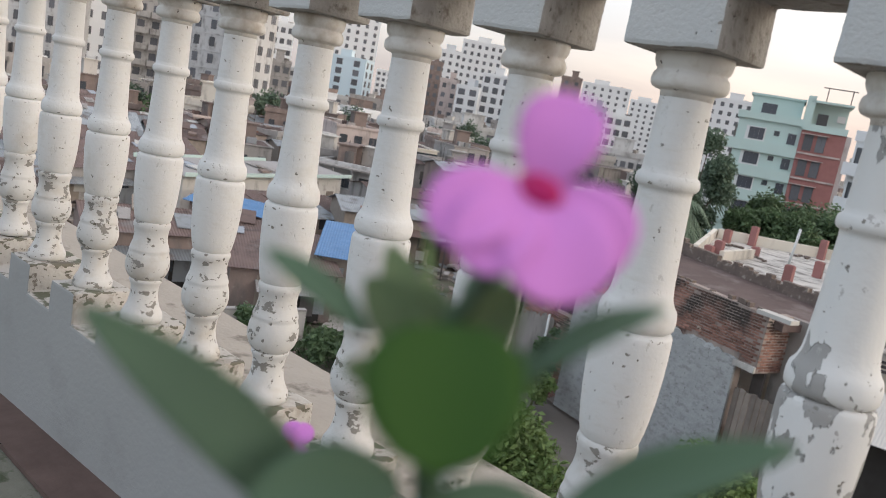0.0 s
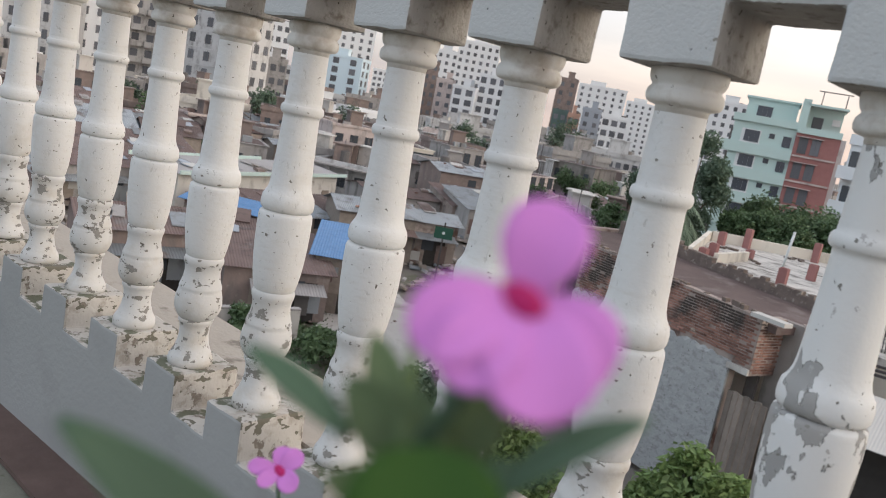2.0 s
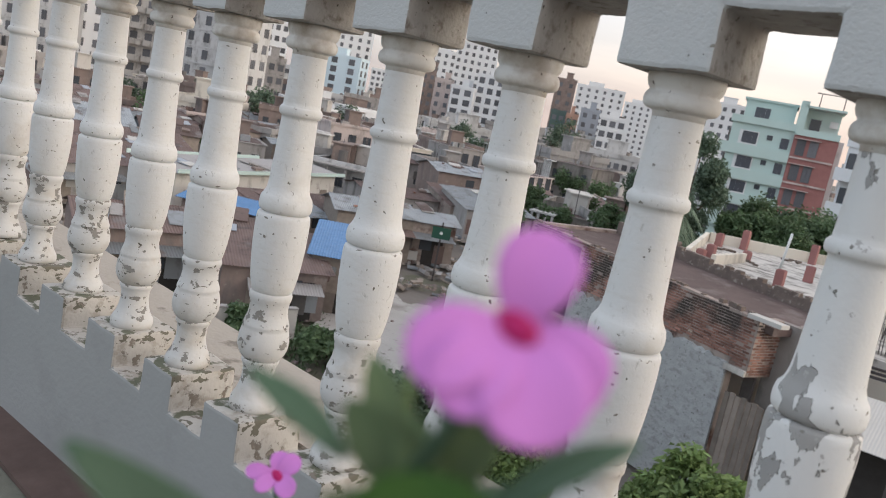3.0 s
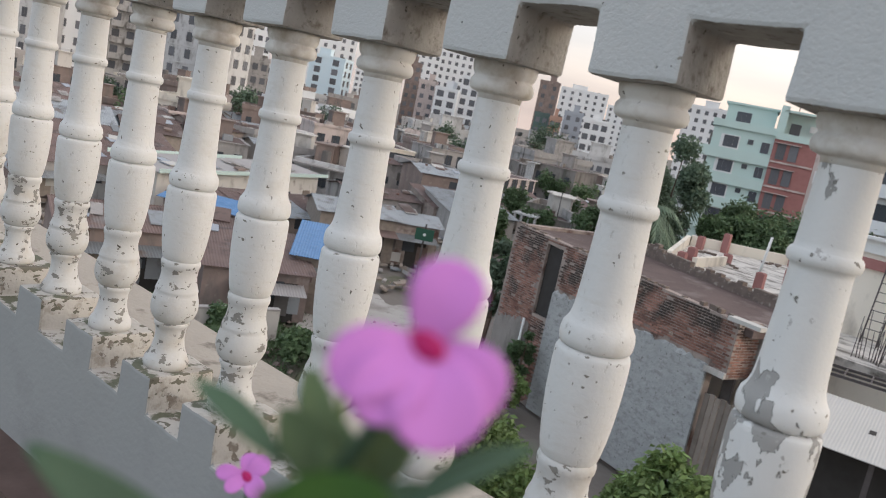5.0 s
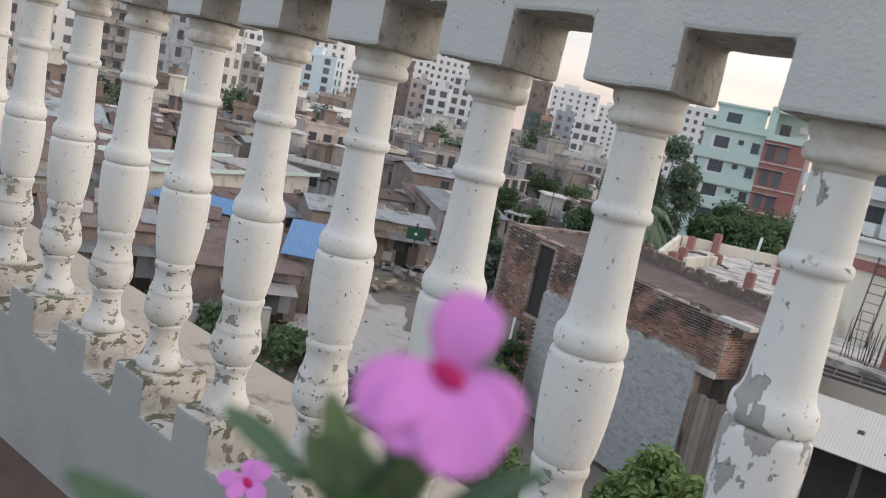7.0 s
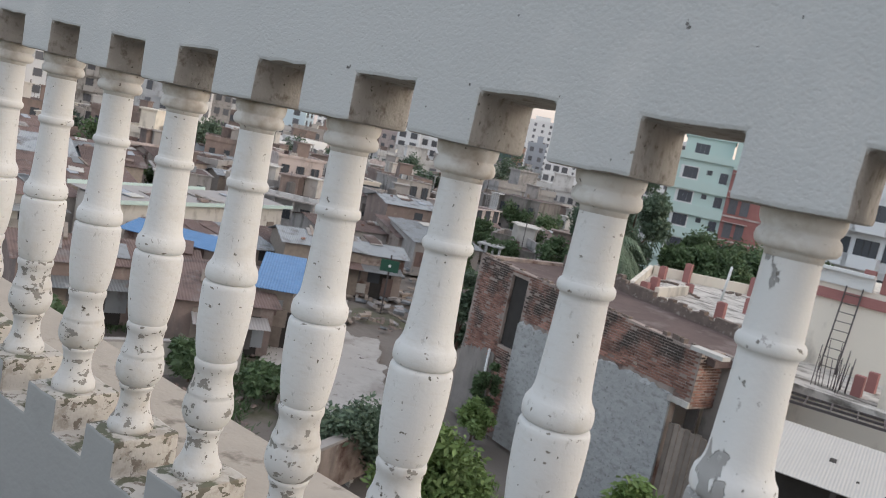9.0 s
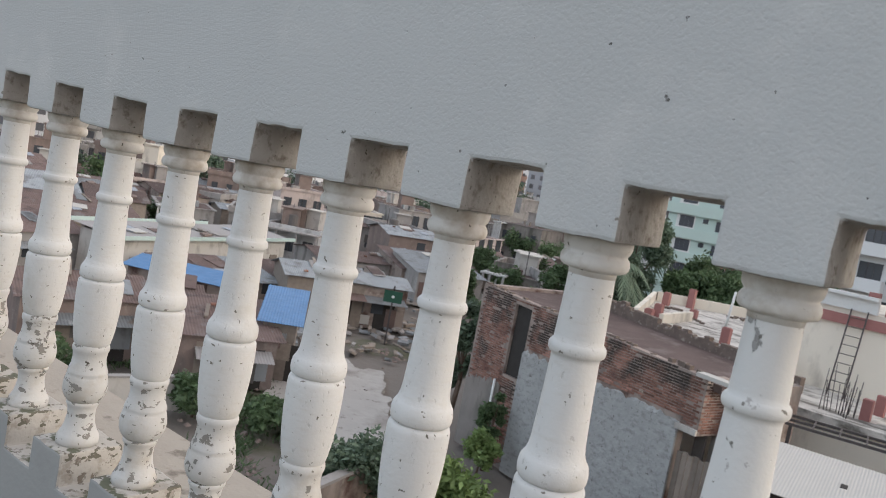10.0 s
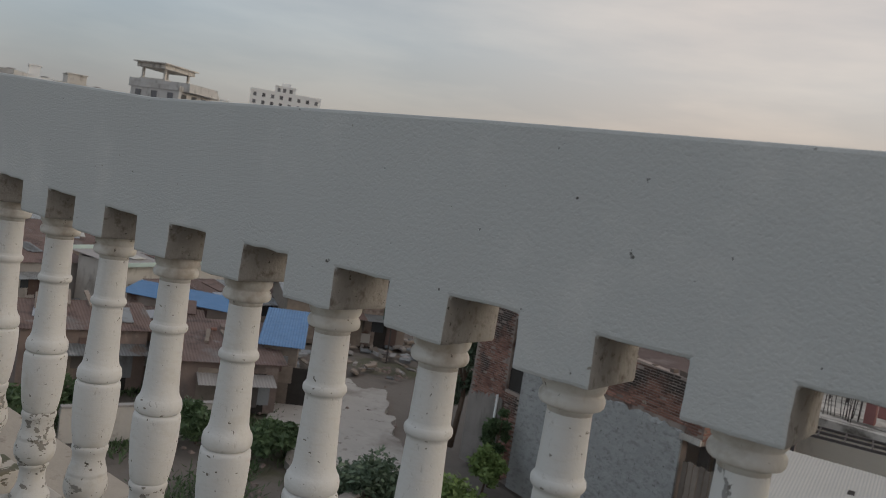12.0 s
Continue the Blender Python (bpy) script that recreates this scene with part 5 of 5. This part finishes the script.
# pale yard, compound wall, banner
bm = bmesh.new()
ring = []
rnd = random.Random(6)
for i in range(160):
    t = 2 * math.pi * i / 160
    wob = noise.noise((3 * math.cos(t), 3 * math.sin(t), 1.0)) * .30 + noise.noise((11 * math.cos(t), 11 * math.sin(t), 4.0)) * .14
    ring.append(bm.verts.new(spot(43.9 + 5.0 * math.cos(t) * (1 + wob), 33.5 + 9.8 * math.sin(t + .45) * (1 + wob), GROUND + .06)))
f = bm.faces.new(ring)
ex = bmesh.ops.extrude_face_region(bm, geom=[f])
bmesh.ops.translate(bm, vec=(0, 0, -.6), verts=[v for v in ex["geom"] if isinstance(v, bmesh.types.BMVert)])
bmesh.ops.recalc_face_normals(bm, faces=bm.faces)
tagged(part("pavement", bm, "sand"), "pale sandy yard with rubble at its edge", "yard", kind="structure")
wallm, wlen = frontage(47.0, 19.5, 36.5, 27.0)
cw_ob = empty("compound_wall", wallm, "low stained brick compound wall", "wall")
part("wall", boxes((0, wlen, 0, .25, 0, 1.5)), "mortar", cw_ob)
part("coping", boxes((0, wlen, -.05, .30, 1.503, 1.6)), "dark_concrete", cw_ob)
ban = empty("green_banner", Matrix.Translation(spot(41.0, 47, GROUND)) @ Matrix.Rotation(radians(41), 4, "Z"), "small green banner on a steel post", "banner")
part("sheet", boxes((-.55, .55, -.04, 0, 2.6, 3.3)), "green_sheet", ban)
part("emblem", lathe([(0, .09), (-.01, .09)], 16), "frame_white", ban, "plain pale disc", at=pose(0, -.041, 2.95, 90))
part("post", boxes((-.05, .05, .003, .08, 0, 3.6)), "steel", ban)
rnd = random.Random(9)
verts, faces = [], []
for i in range(420):
    a, dd = rnd.choice((rnd.gauss(49, 1.6), rnd.gauss(40.5, .8), rnd.uniform(36, 60))), rnd.uniform(23, 46)
    if 39.0 < a < 48.6 and dd < 43 and rnd.random() < .9:
        continue
    q, s = spot(a, dd, GROUND + .02), rnd.uniform(.03, .14)
    k = len(verts)
    verts += [q + Vector((rnd.uniform(.5, 1) * s * x, rnd.uniform(.5, 1) * s * y, rnd.uniform(.3, .9) * s * z)) for x, y, z in ((-1, -1, 0), (1, -1, 0), (1, 1, 0), (-1, 1, 0), (-.6, -.6, 1), (.6, -.6, 1), (.6, .6, 1), (-.6, .6, 1))]
    faces += [tuple(k + j for j in f) for f in ((4, 5, 6, 7), (0, 1, 5, 4), (1, 2, 6, 5), (2, 3, 7, 6), (3, 0, 4, 7))]
me = bpy.data.meshes.new("rubble")
me.from_pydata(verts, [], faces)
me.materials.append(M["brown_wall"])
tagged(place("rubble", me), "scattered stones and broken concrete on the ground", "rubble", kind="stuff")

# weeds and tall grass on the open ground
rnd = random.Random(52)
verts, faces = [], []
patches = [(rnd.uniform(47.5, 68), rnd.uniform(21, 41), rnd.uniform(.5, 1.8)) for i in range(60)]
for a, dd, r in patches:
    c = spot(a, dd, GROUND - .1)
    for i in range(int(170 * r)):
        q = c + Vector((rnd.gauss(0, r * .5), rnd.gauss(0, r * .5), 0))
        h, w, t = rnd.uniform(.10, .36), rnd.uniform(.015, .045), rnd.uniform(0, 6.28)
        u, lean = Vector((math.cos(t), math.sin(t), 0)) * w, Vector((rnd.gauss(0, .15), rnd.gauss(0, .15), h))
        k = len(verts)
        verts += [q - u, q + u, q + lean * .6 + u * .9, q + lean, q + lean * .6 - u * .9]
        faces += [(k, k + 1, k + 2, k + 4), (k + 4, k + 2, k + 3)]
me = bpy.data.meshes.new("weeds")
me.from_pydata(verts, [], faces)
me.materials.append(M["leaf_mid"])
tagged(place("weeds", me), "rank green weeds on open ground", "weeds", kind="stuff")
yard_wall, yl = frontage(62.5, 29.5, 50.2, 31.5)
low = empty("yard_wall", yard_wall, "stained low plaster wall round a yard", "wall")
part("wall", boxes((0, yl, 0, .22, 0, 1.25)), "beige_wall", low)
part("coping", boxes((0, yl, -.04, .26, 1.253, 1.33)), "dark_concrete", low)


# scrap between the huts
for mat, name, n in (("wood", "scrap_timber", 360), ("tin", "scrap_tin", 260), ("dark_concrete", "scrap_sacks", 300)):
    verts, faces = [], []
    for i in range(n):
        q = spot(rnd.uniform(37, 70), rnd.uniform(43, 70), GROUND + rnd.uniform(-.05, .3))
        m = Matrix.Rotation(rnd.uniform(0, 6.28), 3, "Z") @ Matrix.Rotation(rnd.uniform(-.5, .5), 3, "X")
        s = Vector((rnd.uniform(.1, .6), rnd.uniform(.08, .25), rnd.uniform(.03, .2)))
        k = len(verts)
        verts += [q + m @ Vector((x * s.x, y * s.y, z * s.z)) for x, y, z in ((-1, -1, 0), (1, -1, 0), (1, 1, 0), (-1, 1, 0), (-1, -1, 1), (1, -1, 1), (1, 1, 1), (-1, 1, 1))]
        faces += [tuple(k + j for j in f) for f in ((0, 3, 2, 1), (4, 5, 6, 7), (0, 1, 5, 4), (1, 2, 6, 5), (2, 3, 7, 6), (3, 0, 4, 7))]
    me = bpy.data.meshes.new(name)
    me.from_pydata(verts, [], faces)
    me.materials.append(M[mat])
    tagged(place(name, me), "heaps of discarded material between the huts", "scrap", kind="stuff")


# ---- trees ----
def tree(az, dist, top, radius, leaf, label, name="tree", count=1800, size=.30, flat=1.0, seed=0, droop=0.0):
    base = spot(az, dist, GROUND)
    h = top - GROUND
    t = empty(name, Matrix.Translation(base), label, "tree" if name == "tree" else "shrub")
    rnd = random.Random(seed + int(az * 37 + dist * 11))
    ch = min(h * .8, radius * 2.0 * flat)
    mid = h - ch / 2
    bm = bmesh.new()
    r = max(.05, h * .022)
    rod(bm, (0, 0, 0), (r * 2, 0, mid * .6), r, 9, r * .75)
    rod(bm, (r * 2, 0, mid * .6), (0, r, mid), r * .75, 9, r * .45)
    centres = []
    for i in range(16):
        v = Vector((rnd.gauss(0, 1), rnd.gauss(0, 1), rnd.gauss(0, 1))).normalized() * rnd.uniform(.35, .85)
        centres.append(Vector((v.x * radius, v.y * radius, mid + v.z * ch / 2)))
    for c in centres[:9]:
        rod(bm, (r, 0, mid * .7), c, r * .35, 6, r * .1)
    part("trunk", bm, "bark", t)
    vs, fs = [], []
    for i in range(count):
        c = rnd.choice(centres)
        v = Vector((rnd.gauss(0, 1), rnd.gauss(0, 1), rnd.gauss(0, .8)))
        p = c + v.normalized() * (rnd.random() ** .4) * radius * rnd.uniform(.25, .48)
        if p.z < .1:
            p.z = rnd.uniform(.1, .4)
        u = Vector((rnd.gauss(0, 1), rnd.gauss(0, 1), rnd.gauss(0, .6) - droop)).normalized()
        w = u.cross(Vector((rnd.gauss(0, 1), rnd.gauss(0, 1), rnd.gauss(0, 1)))).normalized()
        s = size * rnd.uniform(.6, 1.3)
        k = len(vs)
        vs += [p - u * s, p + w * s * .42 + Vector((0, 0, s * .12)), p + u * s, p - w * s * .42 + Vector((0, 0, s * .12))]
        fs += [(k, k + 1, k + 2), (k, k + 2, k + 3)]
    me = bpy.data.meshes.new("crown")
    me.from_pydata(vs, [], fs)
    me.materials.append(M[leaf])
    place("crown", me, t)
    return t


def palm(az, dist, top, seed=0):
    t = empty("palm_tree", Matrix.Translation(spot(az, dist, GROUND)), "coconut palm with drooping dark fronds", "tree")
    rnd = random.Random(seed)
    h = top - GROUND - 1.2
    bm = bmesh.new()
    for i in range(6):
        f = lambda s: (.5 * math.sin(s * 1.5), .2 * s, h * s)
        rod(bm, f(i / 6), f((i + 1) / 6), .22 - .015 * i, 9, .205 - .015 * i)
    part("trunk", bm, "bark", t)
    o = Vector((.5 * math.sin(1.5), .2, h))
    for i in range(20):
        a, lift = i * 2.399, rnd.uniform(-.2, 1.1)
        d = Vector((math.cos(a), math.sin(a), 0))
        vs, fs = [], []
        prev = o
        for s in range(1, 15):
            q = s / 14
            p = o + d * 3.6 * q * (1 - .25 * q) + Vector((0, 0, lift * 1.8 * q - 3.2 * q * q))
            side = d.cross(Vector((0, 0, 1)))
            for sg in (-1, 1):
                tip = p + side * sg * (.75 - .4 * q) + d * .35 + Vector((0, 0, -.55))
                k = len(vs)
                vs += [prev, p, tip]
                fs += [(k, k + 1, k + 2)]
            prev = p
        me = bpy.data.meshes.new("frond")
        me.from_pydata(vs, [], fs)
        me.materials.append(M["leaf_dark"])
        place("frond", me, t)


tree(25.1, 60, 1.6, 2.55, "leaf_dark", "tall dark green tree beside the houses", count=22000, size=.17, flat=2.2, droop=.8)
tree(27.0, 58, -.2, 2.6, "leaf_dark", "dark green tree beside the houses", count=22000, size=.17, flat=1.4, droop=.8)
palm(26.6, 52, -2.2, 4)
for az, d, top, r in ((29.6, 66, -5.2, 1.8), (31.4, 72, -5.6, 2.0), (33.4, 68, -6.2, 1.6), (35.0, 78, -6.0, 1.8), (30.4, 92, -4.4, 2.4), (32.6, 104, -4.2, 2.4), (36.2, 64, -6.8, 1.5)):
    tree(az, d, top, r, "leaf_mid", "leafy tree between old houses", count=2600, size=.20, flat=.9)
palm(24.9, 66, -.6, 9)
for az, d, top, r in ((20.5, 66, -2.2, 2.2), (18.7, 64, -1.6, 2.8), (16.9, 66, -1.7, 3.0), (15.2, 64, -2.2, 3.0), (21.2, 60, -3.3, 1.4), (14.0, 68, -2.0, 3.2), (19.8, 60, -3.2, 2.2), (17.6, 60, -3.0, 2.4)):
    tree(az, d, top, r, "leaf_mid", "leafy green tree behind the flat roof", count=5000, size=.21, flat=.9)
tree(41.9, 23.5, -8.1, 1.5, "leaf_dark", "rounded dark green tree by the yard", count=3600, size=.13, flat=.8)
tree(39.9, 24.5, -8.7, 1.3, "leaf_dark", "rounded dark green tree by the yard", count=2600, size=.13, flat=.8)
tree(35.5, 33.2, -4.3, .9, "leaf_dark", "slim dark green tree beside a brick wall", count=5000, size=.14, flat=3.0, droop=.5)
tree(32.3, 29.2, -7.0, .5, "leaf_mid", "creeper growing up a brick wall", name="shrub", count=3600, size=.10, flat=3.4)
tree(32.7, 28.3, -8.5, .75, "leaf_bright", "leafy shrub at the foot of a brick wall", name="shrub", count=2600, size=.11, flat=1.4)
for az, d, top, r in ((35.0, 19, -6.6, 1.2), (33.2, 18.5, -7.0, 1.2), (32.2, 19.4, -7.3, 1.0), (36.4, 19.5, -7.4, 1.1), (31.4, 18.5, -7.7, 1.0)):
    tree(az, d, top, r, "leaf_bright", "yellow green shrub in front of a brick wall", count=2600, size=.12, flat=1.2)
for az, d, top, r in ((20.6, 17.5, -6.0, .9), (19.0, 17, -6.3, .8), (22.0, 17.5, -6.8, .8), (17.6, 17.2, -6.5, .8)):
    tree(az, d, top, r, "leaf_bright", "leafy shrub in front of a plaster wall", count=2600, size=.12, flat=1.3)
for az, d, top, r in ((48.8, 29, -9.2, .9), (47.6, 30, -9.5, .7), (53.6, 30, -9.0, 1.0), (62.5, 32, -8.4, 1.2), (66.0, 30, -8.5, 1.3), (31.2, 48, -5.0, 1.7), (33.0, 47, -5.8, 1.8), (29.4, 50, -5.6, 1.8), (57.6, 78, -6.4, 1.7),
                      (43.2, 150, -3.0, 3.0), (41.2, 160, -2.4, 3.4), (36.6, 150, -3.4, 3.0), (46.5, 140, -3.2, 3.0), (51.6, 135, -3.2, 3.0), (58.8, 140, -3.6, 3.0), (54.4, 125, -2.5, 3.4), (55.4, 130, -2.8, 3.2), (38.0, 135, -3.8, 3.0), (39.6, 130, -4.0, 3.0), (62.0, 95, -4.5, 2.6), (33.6, 180, 2.2, 3.6), (34.6, 175, .5, 3.2), (49.0, 150, -3.2, 3.0), (64.0, 120, -4.0, 3.0)):
    tree(az, d, top, r, "leaf_dark" if d > 100 else "leaf_mid", "small green tree among the houses", count=900 if d > 40 else 1600, size=.16 if d < 40 else .34)


# ---- potted periwinkles on the terrace ----
def blade(base, tip, width, facing, outline, cup=0.15, arch=0.1, thick=0.0004, nu=12, nv=6):
    """A leaf or petal from base to tip; outline gives the half width (0..1) along it."""
    base, tip, facing = Vector(base), Vector(tip), Vector(facing)
    ax = tip - base
    ln = ax.length
    ax.normalize()
    side = ax.cross(facing).normalized()
    nrm = side.cross(ax).normalized()
    bm = bmesh.new()
    layers = []
    for off in (thick / 2, -thick / 2):
        rows = []
        for i in range(nu + 1):
            u = i / nu
            hw = max(.02, outline(u)) * width / 2
            row = []
            for j in range(nv + 1):
                v = 2 * j / nv - 1
                p = base + ax * ln * u + side * hw * v + nrm * (cup * hw * abs(v) ** 1.5 + arch * ln * math.sin(math.pi * u) + off)
                row.append(bm.verts.new(p))
            rows.append(row)
        layers.append(rows)
    a, b = layers
    for i in range(nu):
        for j in range(nv):
            bm.faces.new((a[i][j], a[i][j + 1], a[i + 1][j + 1], a[i + 1][j]))
            bm.faces.new((b[i][j], b[i + 1][j], b[i + 1][j + 1], b[i][j + 1]))
        bm.faces.new((a[i][0], a[i + 1][0], b[i + 1][0], b[i][0]))
        bm.faces.new((a[i][nv], b[i][nv], b[i + 1][nv], a[i + 1][nv]))
    for j in range(nv):
        bm.faces.new((a[0][j], b[0][j], b[0][j + 1], a[0][j + 1]))
        bm.faces.new((a[nu][j], a[nu][j + 1], b[nu][j + 1], b[nu][j]))
    return bm


leaf_line = lambda u: math.sin(math.pi * min(1, u * .93 + .05)) ** .75
round_line = lambda u: (1 - (2 * u - 1) ** 2) ** .5 if 0 < u < 1 else 0.05
petal_line = lambda u: .22 + .78 * math.sin(math.pi * .5 * min(1, u / .62)) if u < .62 else max(.05, (1 - ((u - .62) / .38) ** 2.4)) ** .5
HOLD = look((.133, -.699, -.151), (-1.163, .783, -.503), 10.5)


def held(a, b, d):
    return HOLD @ Vector((a * d, b * d, -d))


TOWARD = (HOLD.to_3x3() @ Vector((0, 0, 1))).normalized()
UP = (HOLD.to_3x3() @ Vector((0, 1, 0))).normalized()
RIGHT = (HOLD.to_3x3() @ Vector((1, 0, 0))).normalized()


def periwinkle(foot, name="potted_periwinkle", label=""):
    t = empty(name, Matrix.Translation(foot), label, "plant")
    bm = lathe([(.24, .135), (.245, .15), (.215, .15), (.21, .138), (.0, .10)], 32)
    part("pot", bm, "terracotta", t)
    part("soil", lathe([(.247, .128), (.235, .128)], 24), "soil", t)
    return t


def bent(points, r0, r1):
    bm = bmesh.new()
    n = len(points) - 1
    for i in range(n):
        rod(bm, points[i], points[i + 1], r0 + (r1 - r0) * i / n, 8, r0 + (r1 - r0) * (i + 1) / n)
    return bm


def blossom(t, c, s, right, up, toward, spec):
    """Petals given as (sideways, upward, toward, width) of their tips in units of s."""
    inv = Matrix.Translation(-t.matrix_basis.translation)
    for a, b, w, wd in spec:
        tip = c + (right * a + up * b + toward * w) * s
        f = (toward + up * .5 - (right * a + up * b) * .1).normalized()
        bm = blade(inv @ c, inv @ tip, wd * s, f, petal_line, .12, .10, .0004, 14, 8)
        part("petal", bm, "petal", t, smooth=True)
    bm = bmesh.new()
    bmesh.ops.create_icosphere(bm, subdivisions=2, radius=s * .33)
    part("flower_eye", bm, "eye", t, "crimson flower eye", smooth=True, at=Matrix.Translation(inv @ (c + toward * s * .05)) @ Matrix.Diagonal((1.3, .6, .8, 1)))


foot = Vector((.085, -.545, -.980))
plant = periwinkle(foot, label="potted periwinkle with a pink flower and soft green leaves")
back = Matrix.Translation(-foot)
c = Vector((.0753, -.617, -.1594))
c = c - RIGHT * .0006 - UP * .0002
blossom(plant, c, .0094, RIGHT, UP, TOWARD, ((.60, 1.30, -.10, 1.16), (-1.40, -.46, .45, 1.20), (-.92, -.98, .7, 1.15), (.36, -1.42, .85, 1.45), (1.0, -1.0, .5, 1.40)))
node = held(-.015, -.125, .100)
low = held(-.02, -.31, .100)
part("stem", bent([back @ p for p in (foot + Vector((0, 0, .24)), foot + Vector((-.01, -.02, .5)), low, node, c + (UP * -.3 - TOWARD * .2) * .01)], .0028, .0010), "leaf_pot", plant, smooth=True)
LEAVES = (
    ((.04, -.12, .090), (.03, -.31, .078), .0170, TOWARD, round_line, "leaf_vivid"),
    ((-.06, -.13, .105), (-.185, -.025, .110), .0048, UP + TOWARD * .8, leaf_line, "leaf_pot"),
    ((.13, -.19, .098), (.315, -.100, .098), .0058, UP * 1.2 + TOWARD * .6, leaf_line, "leaf_pot"),
    ((-.09, -.40, .105), (-.415, -.098, .096), .0100, UP + TOWARD * .9, leaf_line, "leaf_pot"),
    ((.16, -.38, .105), (.475, -.275, .095), .0090, UP + TOWARD * .7, leaf_line, "leaf_pot"),
    ((.0, -.16, .108), (-.03, -.02, .120), .0060, TOWARD + RIGHT * .3, leaf_line, "leaf_young"),
    ((.07, -.16, .108), (.10, -.03, .118), .0060, TOWARD - RIGHT * .3, leaf_line, "leaf_pot"),
    ((.03, -.17, .104), (-.06, -.06, .107), .0080, TOWARD + RIGHT * .2, leaf_line, "leaf_young"),
    ((.05, -.17, .104), (.13, -.07, .105), .0080, TOWARD - RIGHT * .2, leaf_line, "leaf_young"),
    ((.04, -.20, .103), (.02, -.07, .106), .0070, TOWARD, leaf_line, "leaf_young"),
    ((.04, -.22, .101), (-.09, -.17, .098), .0062, TOWARD + UP * .5, leaf_line, "leaf_young"),
    ((.05, -.22, .101), (.17, -.16, .100), .0062, TOWARD + UP * .5, leaf_line, "leaf_pot"),
    ((-.02, -.32, .100), (-.21, -.34, .090), .0110, UP + TOWARD, leaf_line, "leaf_pot"),
    ((.02, -.34, .102), (.20, -.42, .100), .0110, UP + TOWARD, leaf_line, "leaf_pot"),
)
for p, q, w, f, line, mat in LEAVES:
    p, q = ((a - .035, b + .025, d) for a, b, d in (p, q))
    part("leaf", blade(back @ held(*p), back @ held(*q), w, f, line, .25, .06, .0004, 14, 6), mat, plant, smooth=True)
part("bud", bent([back @ held(-.02, -.12, .115), back @ held(-.018, .0, .12), back @ held(-.017, .045, .12)], .0009, .0004), "leaf_bright", plant, smooth=True)
rnd = random.Random(4)
for i in range(14):
    z = .30 + i * .03
    a = i * 2.4
    b0 = Vector((-.004, -.01, z))
    q = b0 + Vector((math.cos(a) * .05, math.sin(a) * .05 + .03, .012))
    part("leaf", blade(b0, q, .020, (0, 0, 1), leaf_line, .25, .1, .0005, 10, 4), "leaf_pot", plant, smooth=True)

foot2 = Vector((-.17, -.38, -.980))
plant2 = periwinkle(foot2, label="potted periwinkle with one small pink flower")
back2 = Matrix.Translation(-foot2)
c2 = Vector((-.1625, -.4503, -.3336))
blossom(plant2, c2, .0115, RIGHT, UP, TOWARD, ((1.0, .75, -.2, .95), (.2, .95, -.5, .9), (-1.35, .30, .1, .75), (-.75, -.40, .8, .75), (.85, -.62, .8, .95)))
part("stem", bent([back2 @ p for p in (foot2 + Vector((0, 0, .24)), foot2 + Vector((.01, -.03, .45)), c2 - Vector((0, 0, .004)))], .003, .001), "leaf_pot", plant2, smooth=True)
for i in range(12):
    z = .30 + i * .022
    a = i * 2.4
    b0 = Vector((.005, -.02, z))
    q = b0 + Vector((math.cos(a) * .045, math.sin(a) * .045, .012))
    part("leaf", blade(b0, q, .020, (0, 0, 1), leaf_line, .25, .1, .0005, 10, 4), "leaf_pot", plant2, smooth=True)
